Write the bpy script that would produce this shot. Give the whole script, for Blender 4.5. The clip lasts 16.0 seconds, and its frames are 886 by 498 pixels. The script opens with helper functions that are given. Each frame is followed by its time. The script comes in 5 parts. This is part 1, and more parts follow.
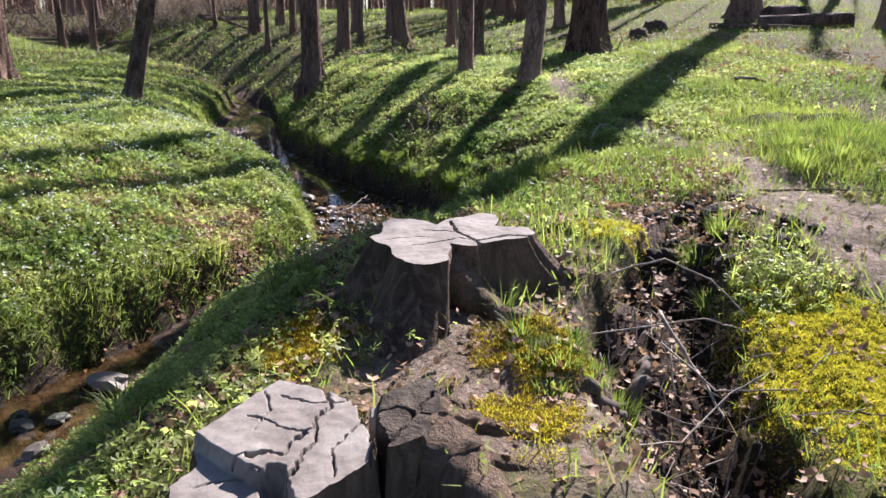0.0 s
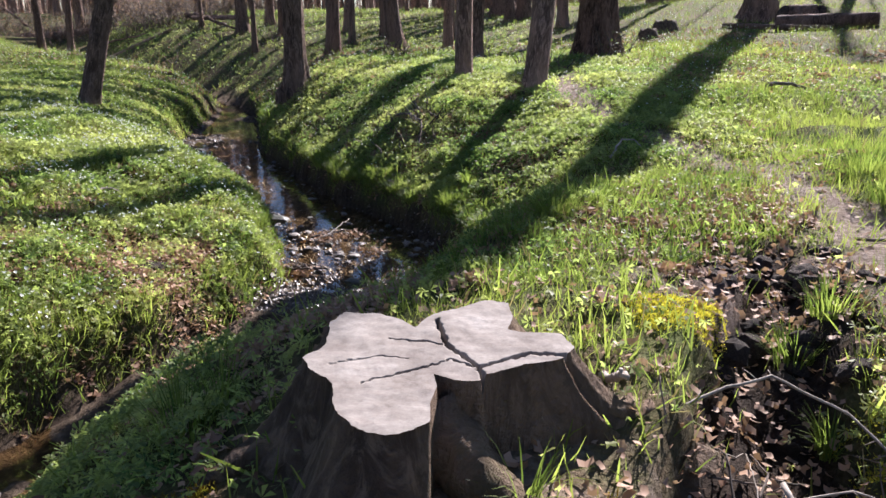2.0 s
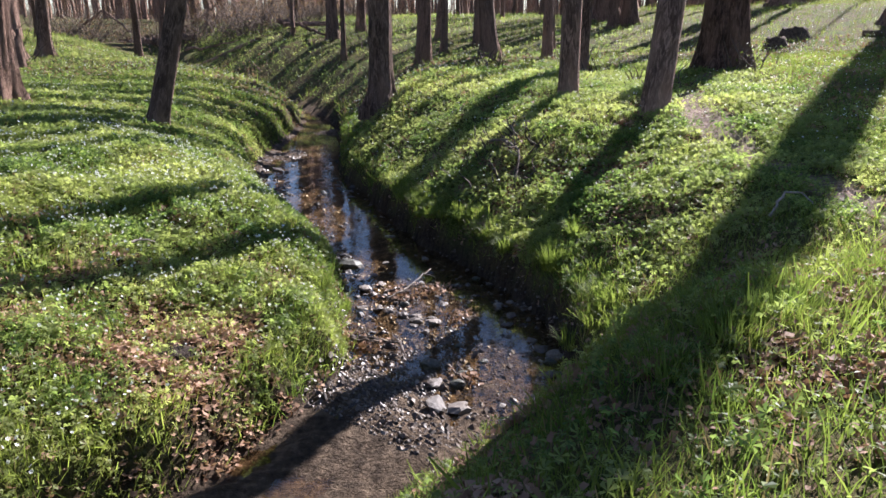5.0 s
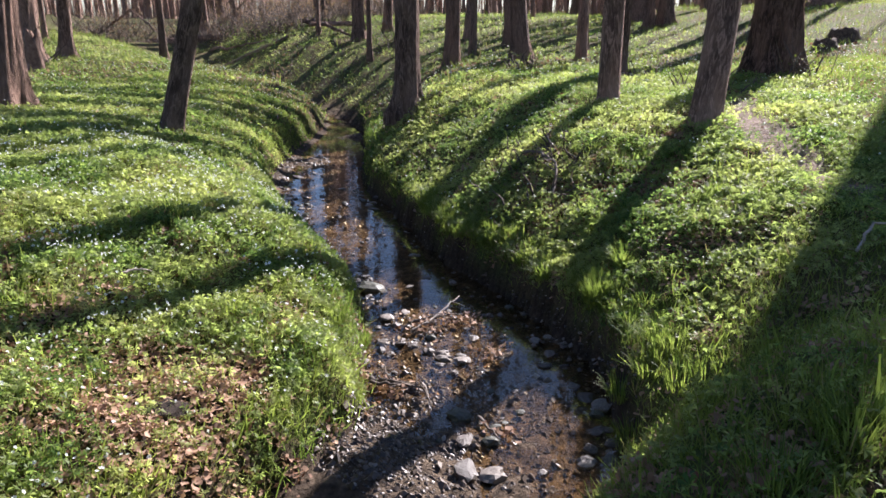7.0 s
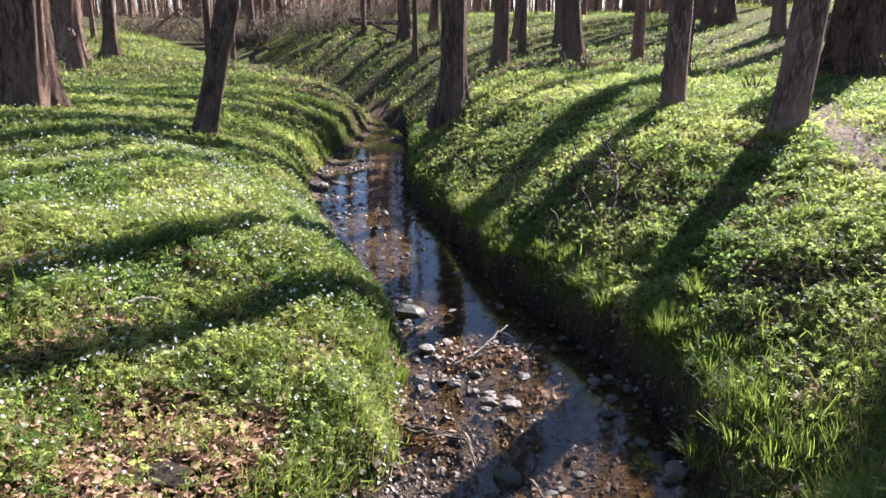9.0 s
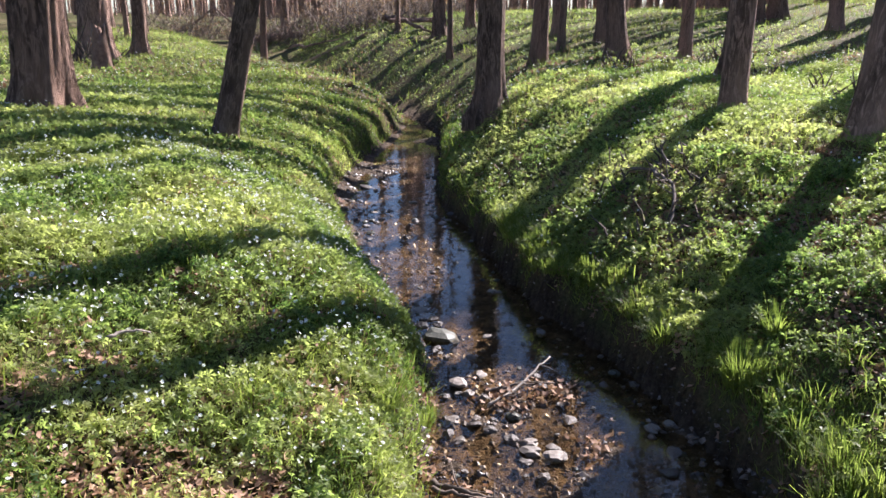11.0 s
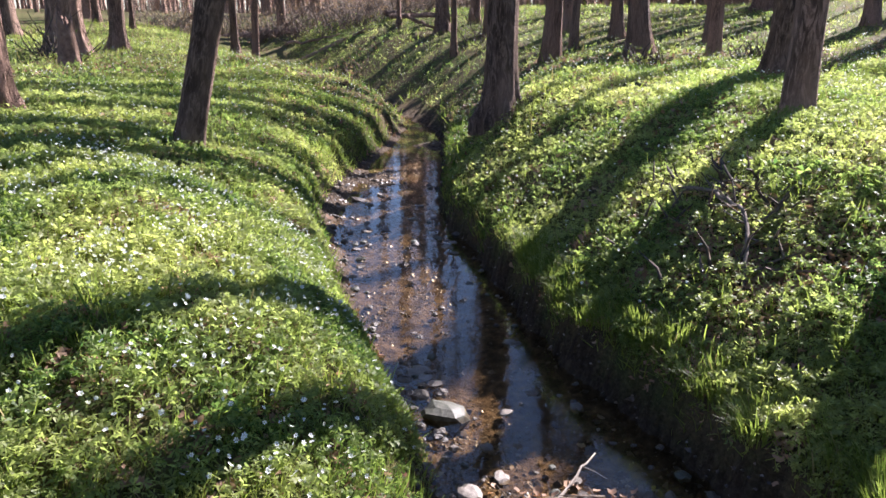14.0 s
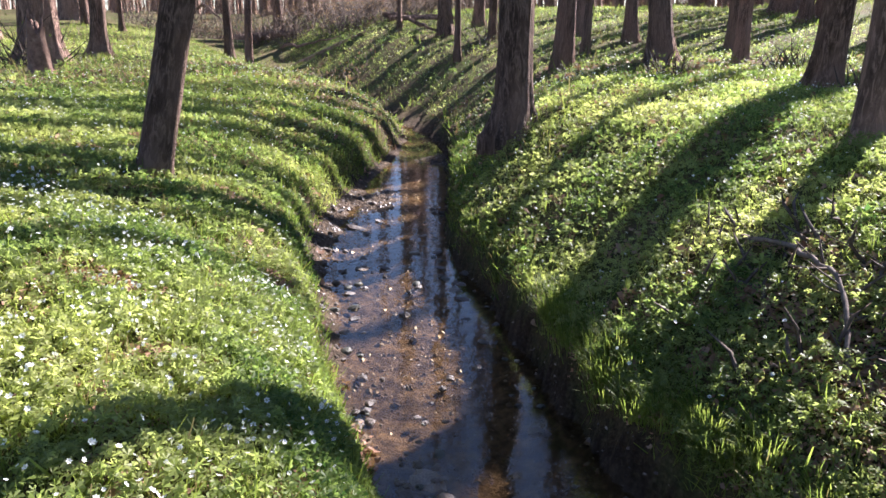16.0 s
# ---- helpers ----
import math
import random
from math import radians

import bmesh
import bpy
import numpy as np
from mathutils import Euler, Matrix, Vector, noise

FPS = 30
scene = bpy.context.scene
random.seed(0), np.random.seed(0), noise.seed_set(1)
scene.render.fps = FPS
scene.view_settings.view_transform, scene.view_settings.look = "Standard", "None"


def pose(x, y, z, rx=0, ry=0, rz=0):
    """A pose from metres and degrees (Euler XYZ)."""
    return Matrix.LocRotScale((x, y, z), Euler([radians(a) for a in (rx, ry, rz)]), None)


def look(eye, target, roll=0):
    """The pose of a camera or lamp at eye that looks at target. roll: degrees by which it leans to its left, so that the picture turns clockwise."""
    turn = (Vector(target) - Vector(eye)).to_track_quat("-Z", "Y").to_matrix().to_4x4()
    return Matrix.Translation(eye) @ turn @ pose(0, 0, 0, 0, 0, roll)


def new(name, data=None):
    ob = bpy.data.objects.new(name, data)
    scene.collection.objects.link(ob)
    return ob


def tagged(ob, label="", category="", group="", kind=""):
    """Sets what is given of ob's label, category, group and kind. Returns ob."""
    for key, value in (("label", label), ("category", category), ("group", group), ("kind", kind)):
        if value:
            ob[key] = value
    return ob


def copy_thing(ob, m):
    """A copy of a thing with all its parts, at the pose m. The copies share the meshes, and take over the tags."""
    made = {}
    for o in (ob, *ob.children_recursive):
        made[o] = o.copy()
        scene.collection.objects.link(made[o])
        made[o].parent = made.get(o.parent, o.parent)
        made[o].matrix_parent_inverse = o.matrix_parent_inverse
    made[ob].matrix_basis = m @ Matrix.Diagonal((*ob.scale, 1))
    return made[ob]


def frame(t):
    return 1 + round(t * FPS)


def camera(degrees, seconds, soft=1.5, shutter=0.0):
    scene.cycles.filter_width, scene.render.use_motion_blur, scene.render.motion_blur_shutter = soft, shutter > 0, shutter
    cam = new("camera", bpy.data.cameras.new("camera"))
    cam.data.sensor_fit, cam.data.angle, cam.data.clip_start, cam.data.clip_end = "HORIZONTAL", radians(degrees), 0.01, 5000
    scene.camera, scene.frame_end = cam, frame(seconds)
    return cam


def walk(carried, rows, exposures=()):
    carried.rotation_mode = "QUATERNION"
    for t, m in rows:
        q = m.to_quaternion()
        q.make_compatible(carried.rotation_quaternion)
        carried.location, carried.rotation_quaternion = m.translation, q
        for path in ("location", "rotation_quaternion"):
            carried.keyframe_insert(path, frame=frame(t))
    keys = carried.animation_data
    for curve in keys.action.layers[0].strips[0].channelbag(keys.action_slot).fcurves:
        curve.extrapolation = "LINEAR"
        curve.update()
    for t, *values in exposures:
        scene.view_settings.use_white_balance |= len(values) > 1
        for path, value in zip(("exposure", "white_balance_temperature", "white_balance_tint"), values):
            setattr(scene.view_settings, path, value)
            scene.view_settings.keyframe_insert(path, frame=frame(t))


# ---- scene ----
# The drone flies level up the brook, looking down by the same angle all the way.
cam = camera(63.67, 16.0)
# seconds, x, y, z, yaw, pitch, lean
ROWS = [
    (0.0, 0.000, 0.000, 2.677, -0.00, -17.36, 0.10),
    (0.5, 0.019, 0.384, 2.610, -0.04, -17.39, 0.06),
    (1.0, 0.043, 0.797, 2.590, -0.08, -17.39, 0.04),
    (1.5, 0.062, 1.173, 2.597, -0.12, -17.33, -0.01),
    (2.0, 0.057, 1.556, 2.623, -0.17, -17.26, -0.03),
    (2.5, 0.033, 1.886, 2.646, -0.19, -17.20, -0.05),
    (3.0, -0.001, 2.214, 2.686, 0.18, -17.16, -0.03),
    (3.5, -0.016, 2.489, 2.709, 1.97, -17.15, -0.12),
    (4.0, -0.049, 2.770, 2.727, 4.49, -17.07, -0.17),
    (6.5, -0.204, 3.845, 2.779, 8.14, -17.06, 0.03),
    (7.0, -0.260, 4.040, 2.787, 9.04, -17.07, -0.05),
    (7.5, -0.308, 4.234, 2.788, 9.90, -17.09, -0.03),
    (8.0, -0.354, 4.433, 2.789, 10.84, -17.07, -0.02),
    (8.5, -0.389, 4.624, 2.783, 11.71, -17.10, 0.01),
    (9.0, -0.429, 4.818, 2.768, 12.64, -17.12, 0.03),
    (11.5, -0.671, 5.782, 2.685, 15.60, -17.20, 0.12),
    (12.0, -0.729, 6.004, 2.659, 15.58, -17.23, 0.05),
    (12.5, -0.796, 6.247, 2.624, 15.57, -17.24, 0.03),
    (13.0, -0.876, 6.524, 2.592, 15.56, -17.24, 0.02),
    (13.5, -0.968, 6.805, 2.580, 15.55, -17.25, 0.03),
    (14.0, -1.067, 7.097, 2.576, 15.54, -17.24, -0.01),
    (14.5, -1.162, 7.391, 2.582, 15.54, -17.24, 0.00),
    (15.0, -1.270, 7.693, 2.603, 15.53, -17.23, -0.04),
    (15.5, -1.372, 7.979, 2.625, 15.56, -17.23, -0.03),
    (16.0, -1.472, 8.291, 2.661, 15.58, -17.22, -0.05),
]
walk(cam, [(t, pose(x, y, z, 90 + pitch, 0, yaw) @ pose(0, 0, 0, 0, 0, -lean)) for t, x, y, z, yaw, pitch, lean in ROWS], [(0.0, 1.57, 6100, 22), (4.0, 1.56, 6100, 22), (9.0, 1.80, 6100, 22), (13.0, 1.93, 6150, 24), (16.0, 2.14, 6150, 25)])


# ---- the lie of the land ----
# brook: x, y of the middle of the bed, and half its width
BROOK = np.array([(-5.8, -3.0, .6), (-3.6, 2.6, .55), (-2.85, 4.5, .5), (-2.32, 5.7, .38), (-1.68, 6.7, .46), (-.95, 7.75, .84), (-.66, 8.7, .95),
                  (-.92, 9.75, .95), (-1.44, 10.9, .77), (-2.25, 12.05, .73), (-2.93, 13.2, .80), (-3.6, 14.5, .82), (-4.5, 16.2, .82),
                  (-5.08, 18.4, .8), (-5.55, 20.6, .68), (-6.2, 23.3, .5), (-7.2, 25.5, .34), (-9.2, 27.6, .2), (-12.6, 31.0, .2), (-24.0, 44.0, .2)])


def fine_line(rows, step=0.12):
    """The rows joined by a smooth curve, at even steps."""
    t = np.arange(len(rows))
    u = np.linspace(0, len(rows) - 1, len(rows) * 24)
    a = np.clip(u.astype(int), 0, len(rows) - 2)
    f = (u - a)[:, None]
    p0, p1, p2, p3 = rows[np.maximum(a - 1, 0)], rows[a], rows[a + 1], rows[np.minimum(a + 2, len(rows) - 1)]
    return 0.5 * (2 * p1 + (p2 - p0) * f + (2 * p0 - 5 * p1 + 4 * p2 - p3) * f ** 2 + (3 * p1 - p0 - 3 * p2 + p3) * f ** 3)


BROOK_FINE = fine_line(BROOK)


def smooth(a):
    a = np.clip(a, 0, 1)
    return a * a * (3 - 2 * a)


def hump(x, y, cx, cy, rx, ry, turn=0.0):
    c, s = math.cos(radians(turn)), math.sin(radians(turn))
    u, v = (x - cx) * c + (y - cy) * s, (y - cy) * c - (x - cx) * s
    return np.exp(-(u / rx) ** 2 - (v / ry) ** 2)


def wobble(x, y, size, seed=0.0):
    """Smooth uneven waves of about that size, from -1 to 1."""
    k = 2 * math.pi / size
    return (np.sin(k * (x + .31 * y) + 1.7 * seed + 1.3 * np.sin(k * .47 * y + seed)) * np.sin(k * (.93 * y - .22 * x) + 2.9 * seed + 1.1 * np.sin(k * .53 * x - seed))
            + .5 * np.sin(k * 2.1 * (x * .8 - y * .6) + seed) * np.sin(k * 1.9 * (x * .6 + y * .8) + 2 * seed)) / 1.5


def water_level(y):
    return 0.012 * np.clip(y - 9.5, 0, 14) + .05 * np.clip(y - 24.5, 0, 16)


def brook_side(x, y):
    """The way from the water's edge (inside: minus), and whether the place lies on the bank of the stumps and the path (1) or the other (0)."""
    x, y = np.asarray(x, float), np.asarray(y, float)
    flat_x, flat_y = x.ravel(), y.ravel()
    out, side = np.empty(flat_x.size), np.empty(flat_x.size)
    way = np.gradient(BROOK_FINE[:, :2], axis=0)
    for a in range(0, flat_x.size, 20000):
        px, py = flat_x[a:a + 20000, None], flat_y[a:a + 20000, None]
        d = np.hypot(px - BROOK_FINE[:, 0], py - BROOK_FINE[:, 1])
        i = np.argmin(d - BROOK_FINE[:, 2], axis=1)
        k = np.arange(len(i))
        out[a:a + 20000] = d[k, i] - BROOK_FINE[i, 2]
        dx, dy = px[:, 0] - BROOK_FINE[i, 0], py[:, 0] - BROOK_FINE[i, 1]
        side[a:a + 20000] = (way[i, 0] * dy - way[i, 1] * dx) < 0
    return out.reshape(x.shape), side.reshape(x.shape)


# the hollow beside the stumps: x, y, half its width, and depth
HOLLOW = fine_line(np.array([(1.05, 1.2, .30, .30), (1.04, 2.0, .34, .52), (1.05, 2.8, .36, .52), (1.10, 3.3, .36, .44), (1.26, 3.75, .32, .34), (1.48, 4.3, .24, .30), (1.70, 4.8, .17, .22), (1.86, 5.2, .15, .14), (2.1, 5.7, .12, .04)]))


def hollow(x, y):
    """How deep the hollow is at a place, and the way from its line in half widths."""
    x, y = np.asarray(x, float), np.asarray(y, float)
    deep, near_by = np.zeros_like(x), np.full_like(x, 9.0)
    m = (np.abs(x - 1.5) < 1.6) & (y > 0) & (y < 7)
    d = np.hypot(x[m][:, None] - HOLLOW[::4, 0], y[m][:, None] - HOLLOW[::4, 1]) / HOLLOW[::4, 2]
    i = np.argmin(d, axis=1)
    u = d[np.arange(len(i)), i] + .22 * wobble(x[m], y[m], .45, 5.0) + .12 * wobble(x[m], y[m], .2, 3.0)
    gentle = smooth((x[m] - HOLLOW[::4, 0][i]) / .2)  # the mossy side slopes down less steeply
    deep[m], near_by[m] = HOLLOW[::4, 3][i] * smooth((1.18 + .25 * gentle - u) / (.46 + .40 * gentle)), u
    return deep, near_by


def land(x, y, s=None, side=None):
    """The height of the ground."""
    if s is None:
        s, side = brook_side(x, y)
    w = water_level(y)
    s = s + .06 * wobble(x, y, 1.1, 3.0) * smooth((s + .3) / .3) * (1 - .7 * smooth((s - .4) / .6))
    p = np.maximum(s, 0)
    far_side = (.34 * smooth(p / .22) + .10 * smooth(p / .6)) + 1.23 * (1 - np.exp(-p / (2.5 - 1.0 * smooth((y - 9) / 4)))) + .02 * np.clip(p - 3, 0, 40)
    up = smooth((y - 10.6) / 1.8)
    beach = 1 - smooth((y - 7.7) / 1.3)
    near_side = (.34 - .26 * beach) * smooth(p / (.16 + .30 * beach)) + (.88 + .12 * up + .38 * beach) * (1 - np.exp(-(p / (1.05 + .75 * up - .26 * beach - .28 * beach * smooth((y - 6.0) / 1.0))) ** (1.5 + .1 * beach)))
    near_side += .02 * np.clip(y - 6, 0, 30) * smooth(p / 3) + .015 * np.clip(y - 13, 0, 20) * smooth(p / 3)
    near_side += .055 * np.clip(x - 2.2, 0, 12) * smooth((y - 2) / 4) * smooth(p / 2)
    bed = -.085 + .03 * wobble(x, y, .8, 1.0) + .022 * wobble(x, y, .35, 2.0) + .060 * smooth((11.3 - y) / .9) + (.035 + .028 * (1 - side)) * smooth((s + .40) / .3) * smooth((y - 11) / 1) + .08 * (1 - side) * smooth((s + .2) / .2) * smooth((y - 12.4) / 1.0) + .13 * hump(x, y, -1.35, 7.93, 0.47, 0.56) + .12 * hump(x, y, -2.05, 6.32, 0.47, 0.67) + .10 * hump(x, y, -.75, 7.35, .45, .45)
    bed += .012 * hump(x, y, -1.44, 10.52, 0.57, 0.39, -30) + .10 * hump(x, y, -5.58, 16.79, 0.33, 1.01, 25) + .12 * hump(x, y, -5.35, 21.85, 0.57, 0.56) + .11 * hump(x, y, -5.3, 18.4, .42, 1.1, 10)
    bank = np.where(side > .5, near_side, far_side)
    rise = np.where(s > 0, bank, 0) * (1 - .60 * smooth((y - 23) / 5) * np.exp(-p / 4))  # upstream the brook runs in a shallower bed
    z = w + np.where(s > 0, rise + bed * np.exp(-p / .12), bed * smooth(-s / .25) + bed * (1 - smooth(-s / .25)))
    # the far side dips towards the lower brook; the rise with the stumps and the hollow beside it
    r = np.hypot(x + 2, y - 6)
    z += np.where(side > .5, .35, .75) * smooth((r - 14) / 30) * smooth(p / 4) + .004 * np.clip(r - 45, 0, 300)
    z += (.11 * hump(x, y, 0.14, 3.10, 0.90, 1.57) - .15 * hump(x, y, .0, 2.7, 1.3, 1.3)) * smooth(p / .8)
    z -= hollow(x, y)[0]
    z -= (.46 * hump(x, y, -1.85, 2.75, .62, 1.35) + .36 * hump(x, y, -.72, 5.75, .62, .70, 35) + .10 * hump(x, y, -1.1, 4.2, .5, .8)) * smooth(p / .4)
    z -= .18 * smooth((x - 1.1) / .5) * smooth((4.7 - y) / 1.0)
    z -= .14 * hump(x, y, 1.52, 3.1, .32, .9)
    z += .42 * hump(x, y, -2.9, 18.8, 1.1, 2.2) * smooth(p / .9) + .16 * hump(x, y, .3, 16.2, 1.6, 2.0)
    z += .09 * hump(x, y, -.9, 14.0, .95, 1.3) * smooth(p / .7)
    # the far side's hollow of dead leaves, its two swells and the dip behind them; the swell over the bend
    z += (-.26 * hump(x, y, -2.85, 8.05, .75, .75) - .12 * hump(x, y, -3.1, 8.95, .6, .4) + .17 * hump(x, y, -3.1, 10.25, 1.0, .65) + .10 * hump(x, y, -4.3, 11.3, 1.3, .7) - .07 * hump(x, y, -4.9, 13.0, 1.3, .5)) * smooth(p / .4)
    z += (.14 * hump(x, y, -.6, 13.2, .9, 1.1) + .08 * hump(x, y, -1.8, 15.5, .9, .9) - .16 * hump(x, y, 2.1, 8.2, 1.3, .7) - .20 * hump(x, y, .95, 8.0, .45, .4)) * smooth(p / .5)
    z += .16 * hump(x, y, 3.9, 16.6, 2.4, 2.8) 
    z += .12 * hump(x, y, 1.95, 13.34, 1.52, 1.57) + .06 * hump(x, y, 4.1, 7.3, 1.0, 1.3)
    z += .07 * wobble(x, y, 4.0, 5.0) * smooth(p / 1.5) + (.05 - .03 * smooth((y - 10) / 3)) * wobble(x, y, 1.3, 2.0) * smooth(p / .6) + .012 * wobble(x, y, .62, 6.0) * smooth(p / .5) + .25 * wobble(x, y, 17.0, 4.0) * smooth((p - 12) / 10)
    return z
# ---- light ----
SUN_AZIMUTH, SUN_HEIGHT = 62.5, 33.0  # degrees from +x towards +y; degrees above the horizon
world = bpy.data.worlds.new("spring_sky")
scene.world = world
world.use_nodes = True
sky_nodes = world.node_tree
sky_nodes.nodes.clear()
sky = sky_nodes.nodes.new("ShaderNodeTexSky")
sky.sky_type, sky.sun_disc = "NISHITA", False
sky.sun_elevation, sky.sun_rotation = radians(SUN_HEIGHT), radians(90 - SUN_AZIMUTH)
sky.air_density, sky.dust_density, sky.ozone_density = 1.0, 0.2, 3.0
sky_light = sky_nodes.nodes.new("ShaderNodeBackground")
sky_light.inputs["Strength"].default_value = 0.05
sky_out = sky_nodes.nodes.new("ShaderNodeOutputWorld")
sky_nodes.links.new(sky.outputs[0], sky_light.inputs[0])
sky_nodes.links.new(sky_light.outputs[0], sky_out.inputs[0])

sun = new("sun", bpy.data.lights.new("sun", "SUN"))
sun.data.energy, sun.data.angle, sun.data.color = 5.0, radians(0.55), (1.0, 0.96, 0.88)
sun_way = Vector((math.cos(radians(SUN_AZIMUTH)) * math.cos(radians(SUN_HEIGHT)), math.sin(radians(SUN_AZIMUTH)) * math.cos(radians(SUN_HEIGHT)), math.sin(radians(SUN_HEIGHT))))
sun.matrix_world = look(sun_way * 60, (0, 0, 0))


# ---- materials ----
class Paint:
    """A node material under construction."""

    def __init__(self, name, rough=0.8, metal=0.0, spec=0.3):
        self.m = bpy.data.materials.new(name)
        self.m.use_nodes = True
        self.t = self.m.node_tree
        self.b = self.t.nodes["Principled BSDF"]
        self.out = self.t.nodes["Material Output"]
        self.b.inputs["Roughness"].default_value = rough
        self.b.inputs["Metallic"].default_value = metal
        self.b.inputs["Specular IOR Level"].default_value = spec
        self.geo = self.t.nodes.new("ShaderNodeNewGeometry")
        self.tex = self.t.nodes.new("ShaderNodeTexCoord")

    def n(self, kind, **values):
        node = self.t.nodes.new(kind)
        for k, v in values.items():
            node.inputs[k.replace("_", " ")].default_value = v
        return node

    def link(self, a, b):
        self.t.links.new(a, b)

    def noise(self, scale, detail=5.0, rough=0.6, stretch=(1, 1, 1), at=None, warp=0.0):
        mp = self.n("ShaderNodeMapping", Scale=stretch)
        self.link(at or self.tex.outputs["Object"], mp.inputs[0])
        node = self.n("ShaderNodeTexNoise", Scale=scale, Detail=detail, Roughness=rough, Distortion=warp)
        self.link(mp.outputs[0], node.inputs["Vector"])
        return node.outputs[0]

    def ramp(self, fac, *stops):
        node = self.t.nodes.new("ShaderNodeValToRGB")
        r = node.color_ramp
        while len(r.elements) < len(stops):
            r.elements.new(0.5)
        for e, (p, c) in zip(r.elements, stops):
            e.position, e.color = p, (*c, 1) if len(c) == 3 else c
        self.link(fac, node.inputs[0])
        return node.outputs[0]

    def mix(self, fac, a, b, blend="MIX"):
        node = self.t.nodes.new("ShaderNodeMix")
        node.data_type, node.blend_type = "RGBA", blend
        for value, slot in ((fac, 0), (a, 6), (b, 7)):
            if isinstance(value, (int, float)):
                node.inputs[slot].default_value = value
            elif isinstance(value, tuple):
                node.inputs[slot].default_value = (*value, 1)
            else:
                self.link(value, node.inputs[slot])
        return node.outputs[2]

    def calc(self, op, a, b=0.0):
        node = self.t.nodes.new("ShaderNodeMath")
        node.operation = op
        for value, slot in ((a, 0), (b, 1)):
            if isinstance(value, (int, float)):
                node.inputs[slot].default_value = value
            else:
                self.link(value, node.inputs[slot])
        return node.outputs[0]

    def attr(self, name):
        node = self.t.nodes.new("ShaderNodeAttribute")
        node.attribute_name = name
        return node

    def bump(self, height, strength=0.5, depth=0.02):
        node = self.n("ShaderNodeBump", Strength=strength, Distance=depth)
        self.link(height, node.inputs["Height"])
        self.link(node.outputs[0], self.b.inputs["Normal"])
        return node.outputs[0]

    def color(self, c):
        if isinstance(c, tuple):
            self.b.inputs["Base Color"].default_value = (*c, 1)
        else:
            self.link(c, self.b.inputs["Base Color"])
        return self

    def leafy(self, c, share=0.45):
        """Lets light through, as thin leaves do."""
        tr = self.t.nodes.new("ShaderNodeBsdfTranslucent")
        mx = self.t.nodes.new("ShaderNodeMixShader")
        mx.inputs[0].default_value = share
        if isinstance(c, tuple):
            tr.inputs[0].default_value = (*c, 1)
        else:
            self.link(c, tr.inputs[0])
        self.link(self.b.outputs[0], mx.inputs[1])
        self.link(tr.outputs[0], mx.inputs[2])
        self.link(mx.outputs[0], self.out.inputs[0])
        return self


def leaf_paint(name, low, high, through_tint=1.5, share=0.5, rough=0.55, spec=0.2, sunny=None):
    p = Paint(name, rough, spec=spec)
    patch = p.noise(0.9, 3)
    c = p.mix(p.geo.outputs["Random Per Island"], low, high)
    c = p.mix(p.ramp(patch, (.40, (0, 0, 0)), (.60, (1, 1, 1))), c, p.mix(.55, c, sunny or high))
    c = p.mix(p.ramp(p.noise(.35, 2), (.38, (.45, .45, .45)), (.62, (0, 0, 0))), c, low)
    p.color(c)
    bright = p.mix(1.0, c, (through_tint * .95, through_tint, through_tint * .80), "MULTIPLY")
    p.leafy(bright, share)
    return p.m


def bark_paint(name, dark, light, moss=(.10, .12, .04), mossy=0.3, scale=1.0):
    p = Paint(name, .9, spec=.15)
    furrow = p.noise(17 * scale, 8, .72, (1, 1, .24), warp=1.2)
    plate = p.noise(2.2, 4, .6, (1, 1, .4))
    c = p.ramp(furrow, (.42, dark), (.50, tuple(.5 * a + .3 * b for a, b in zip(dark, light))), (.60, light))
    c = p.mix(p.ramp(plate, (.40, (0, 0, 0)), (.62, (1, 1, 1))), c, p.mix(.55, c, (light[0] * 1.25, light[1] * 1.2, light[2] * 1.15)))
    patch = p.ramp(p.noise(1.3, 5, .7), (.55, (0, 0, 0)), (.70, (mossy, mossy, mossy)))
    c = p.mix(patch, c, moss)
    tone = p.calc("ADD", p.calc("MULTIPLY", p.t.nodes.new("ShaderNodeObjectInfo").outputs["Random"], .5), .75)
    c = p.mix(1.0, c, tone, "MULTIPLY")
    p.color(c)
    p.bump(p.calc("ADD", furrow, p.calc("MULTIPLY", p.noise(45, 4), .5)), 1.0, .16)
    return p.m


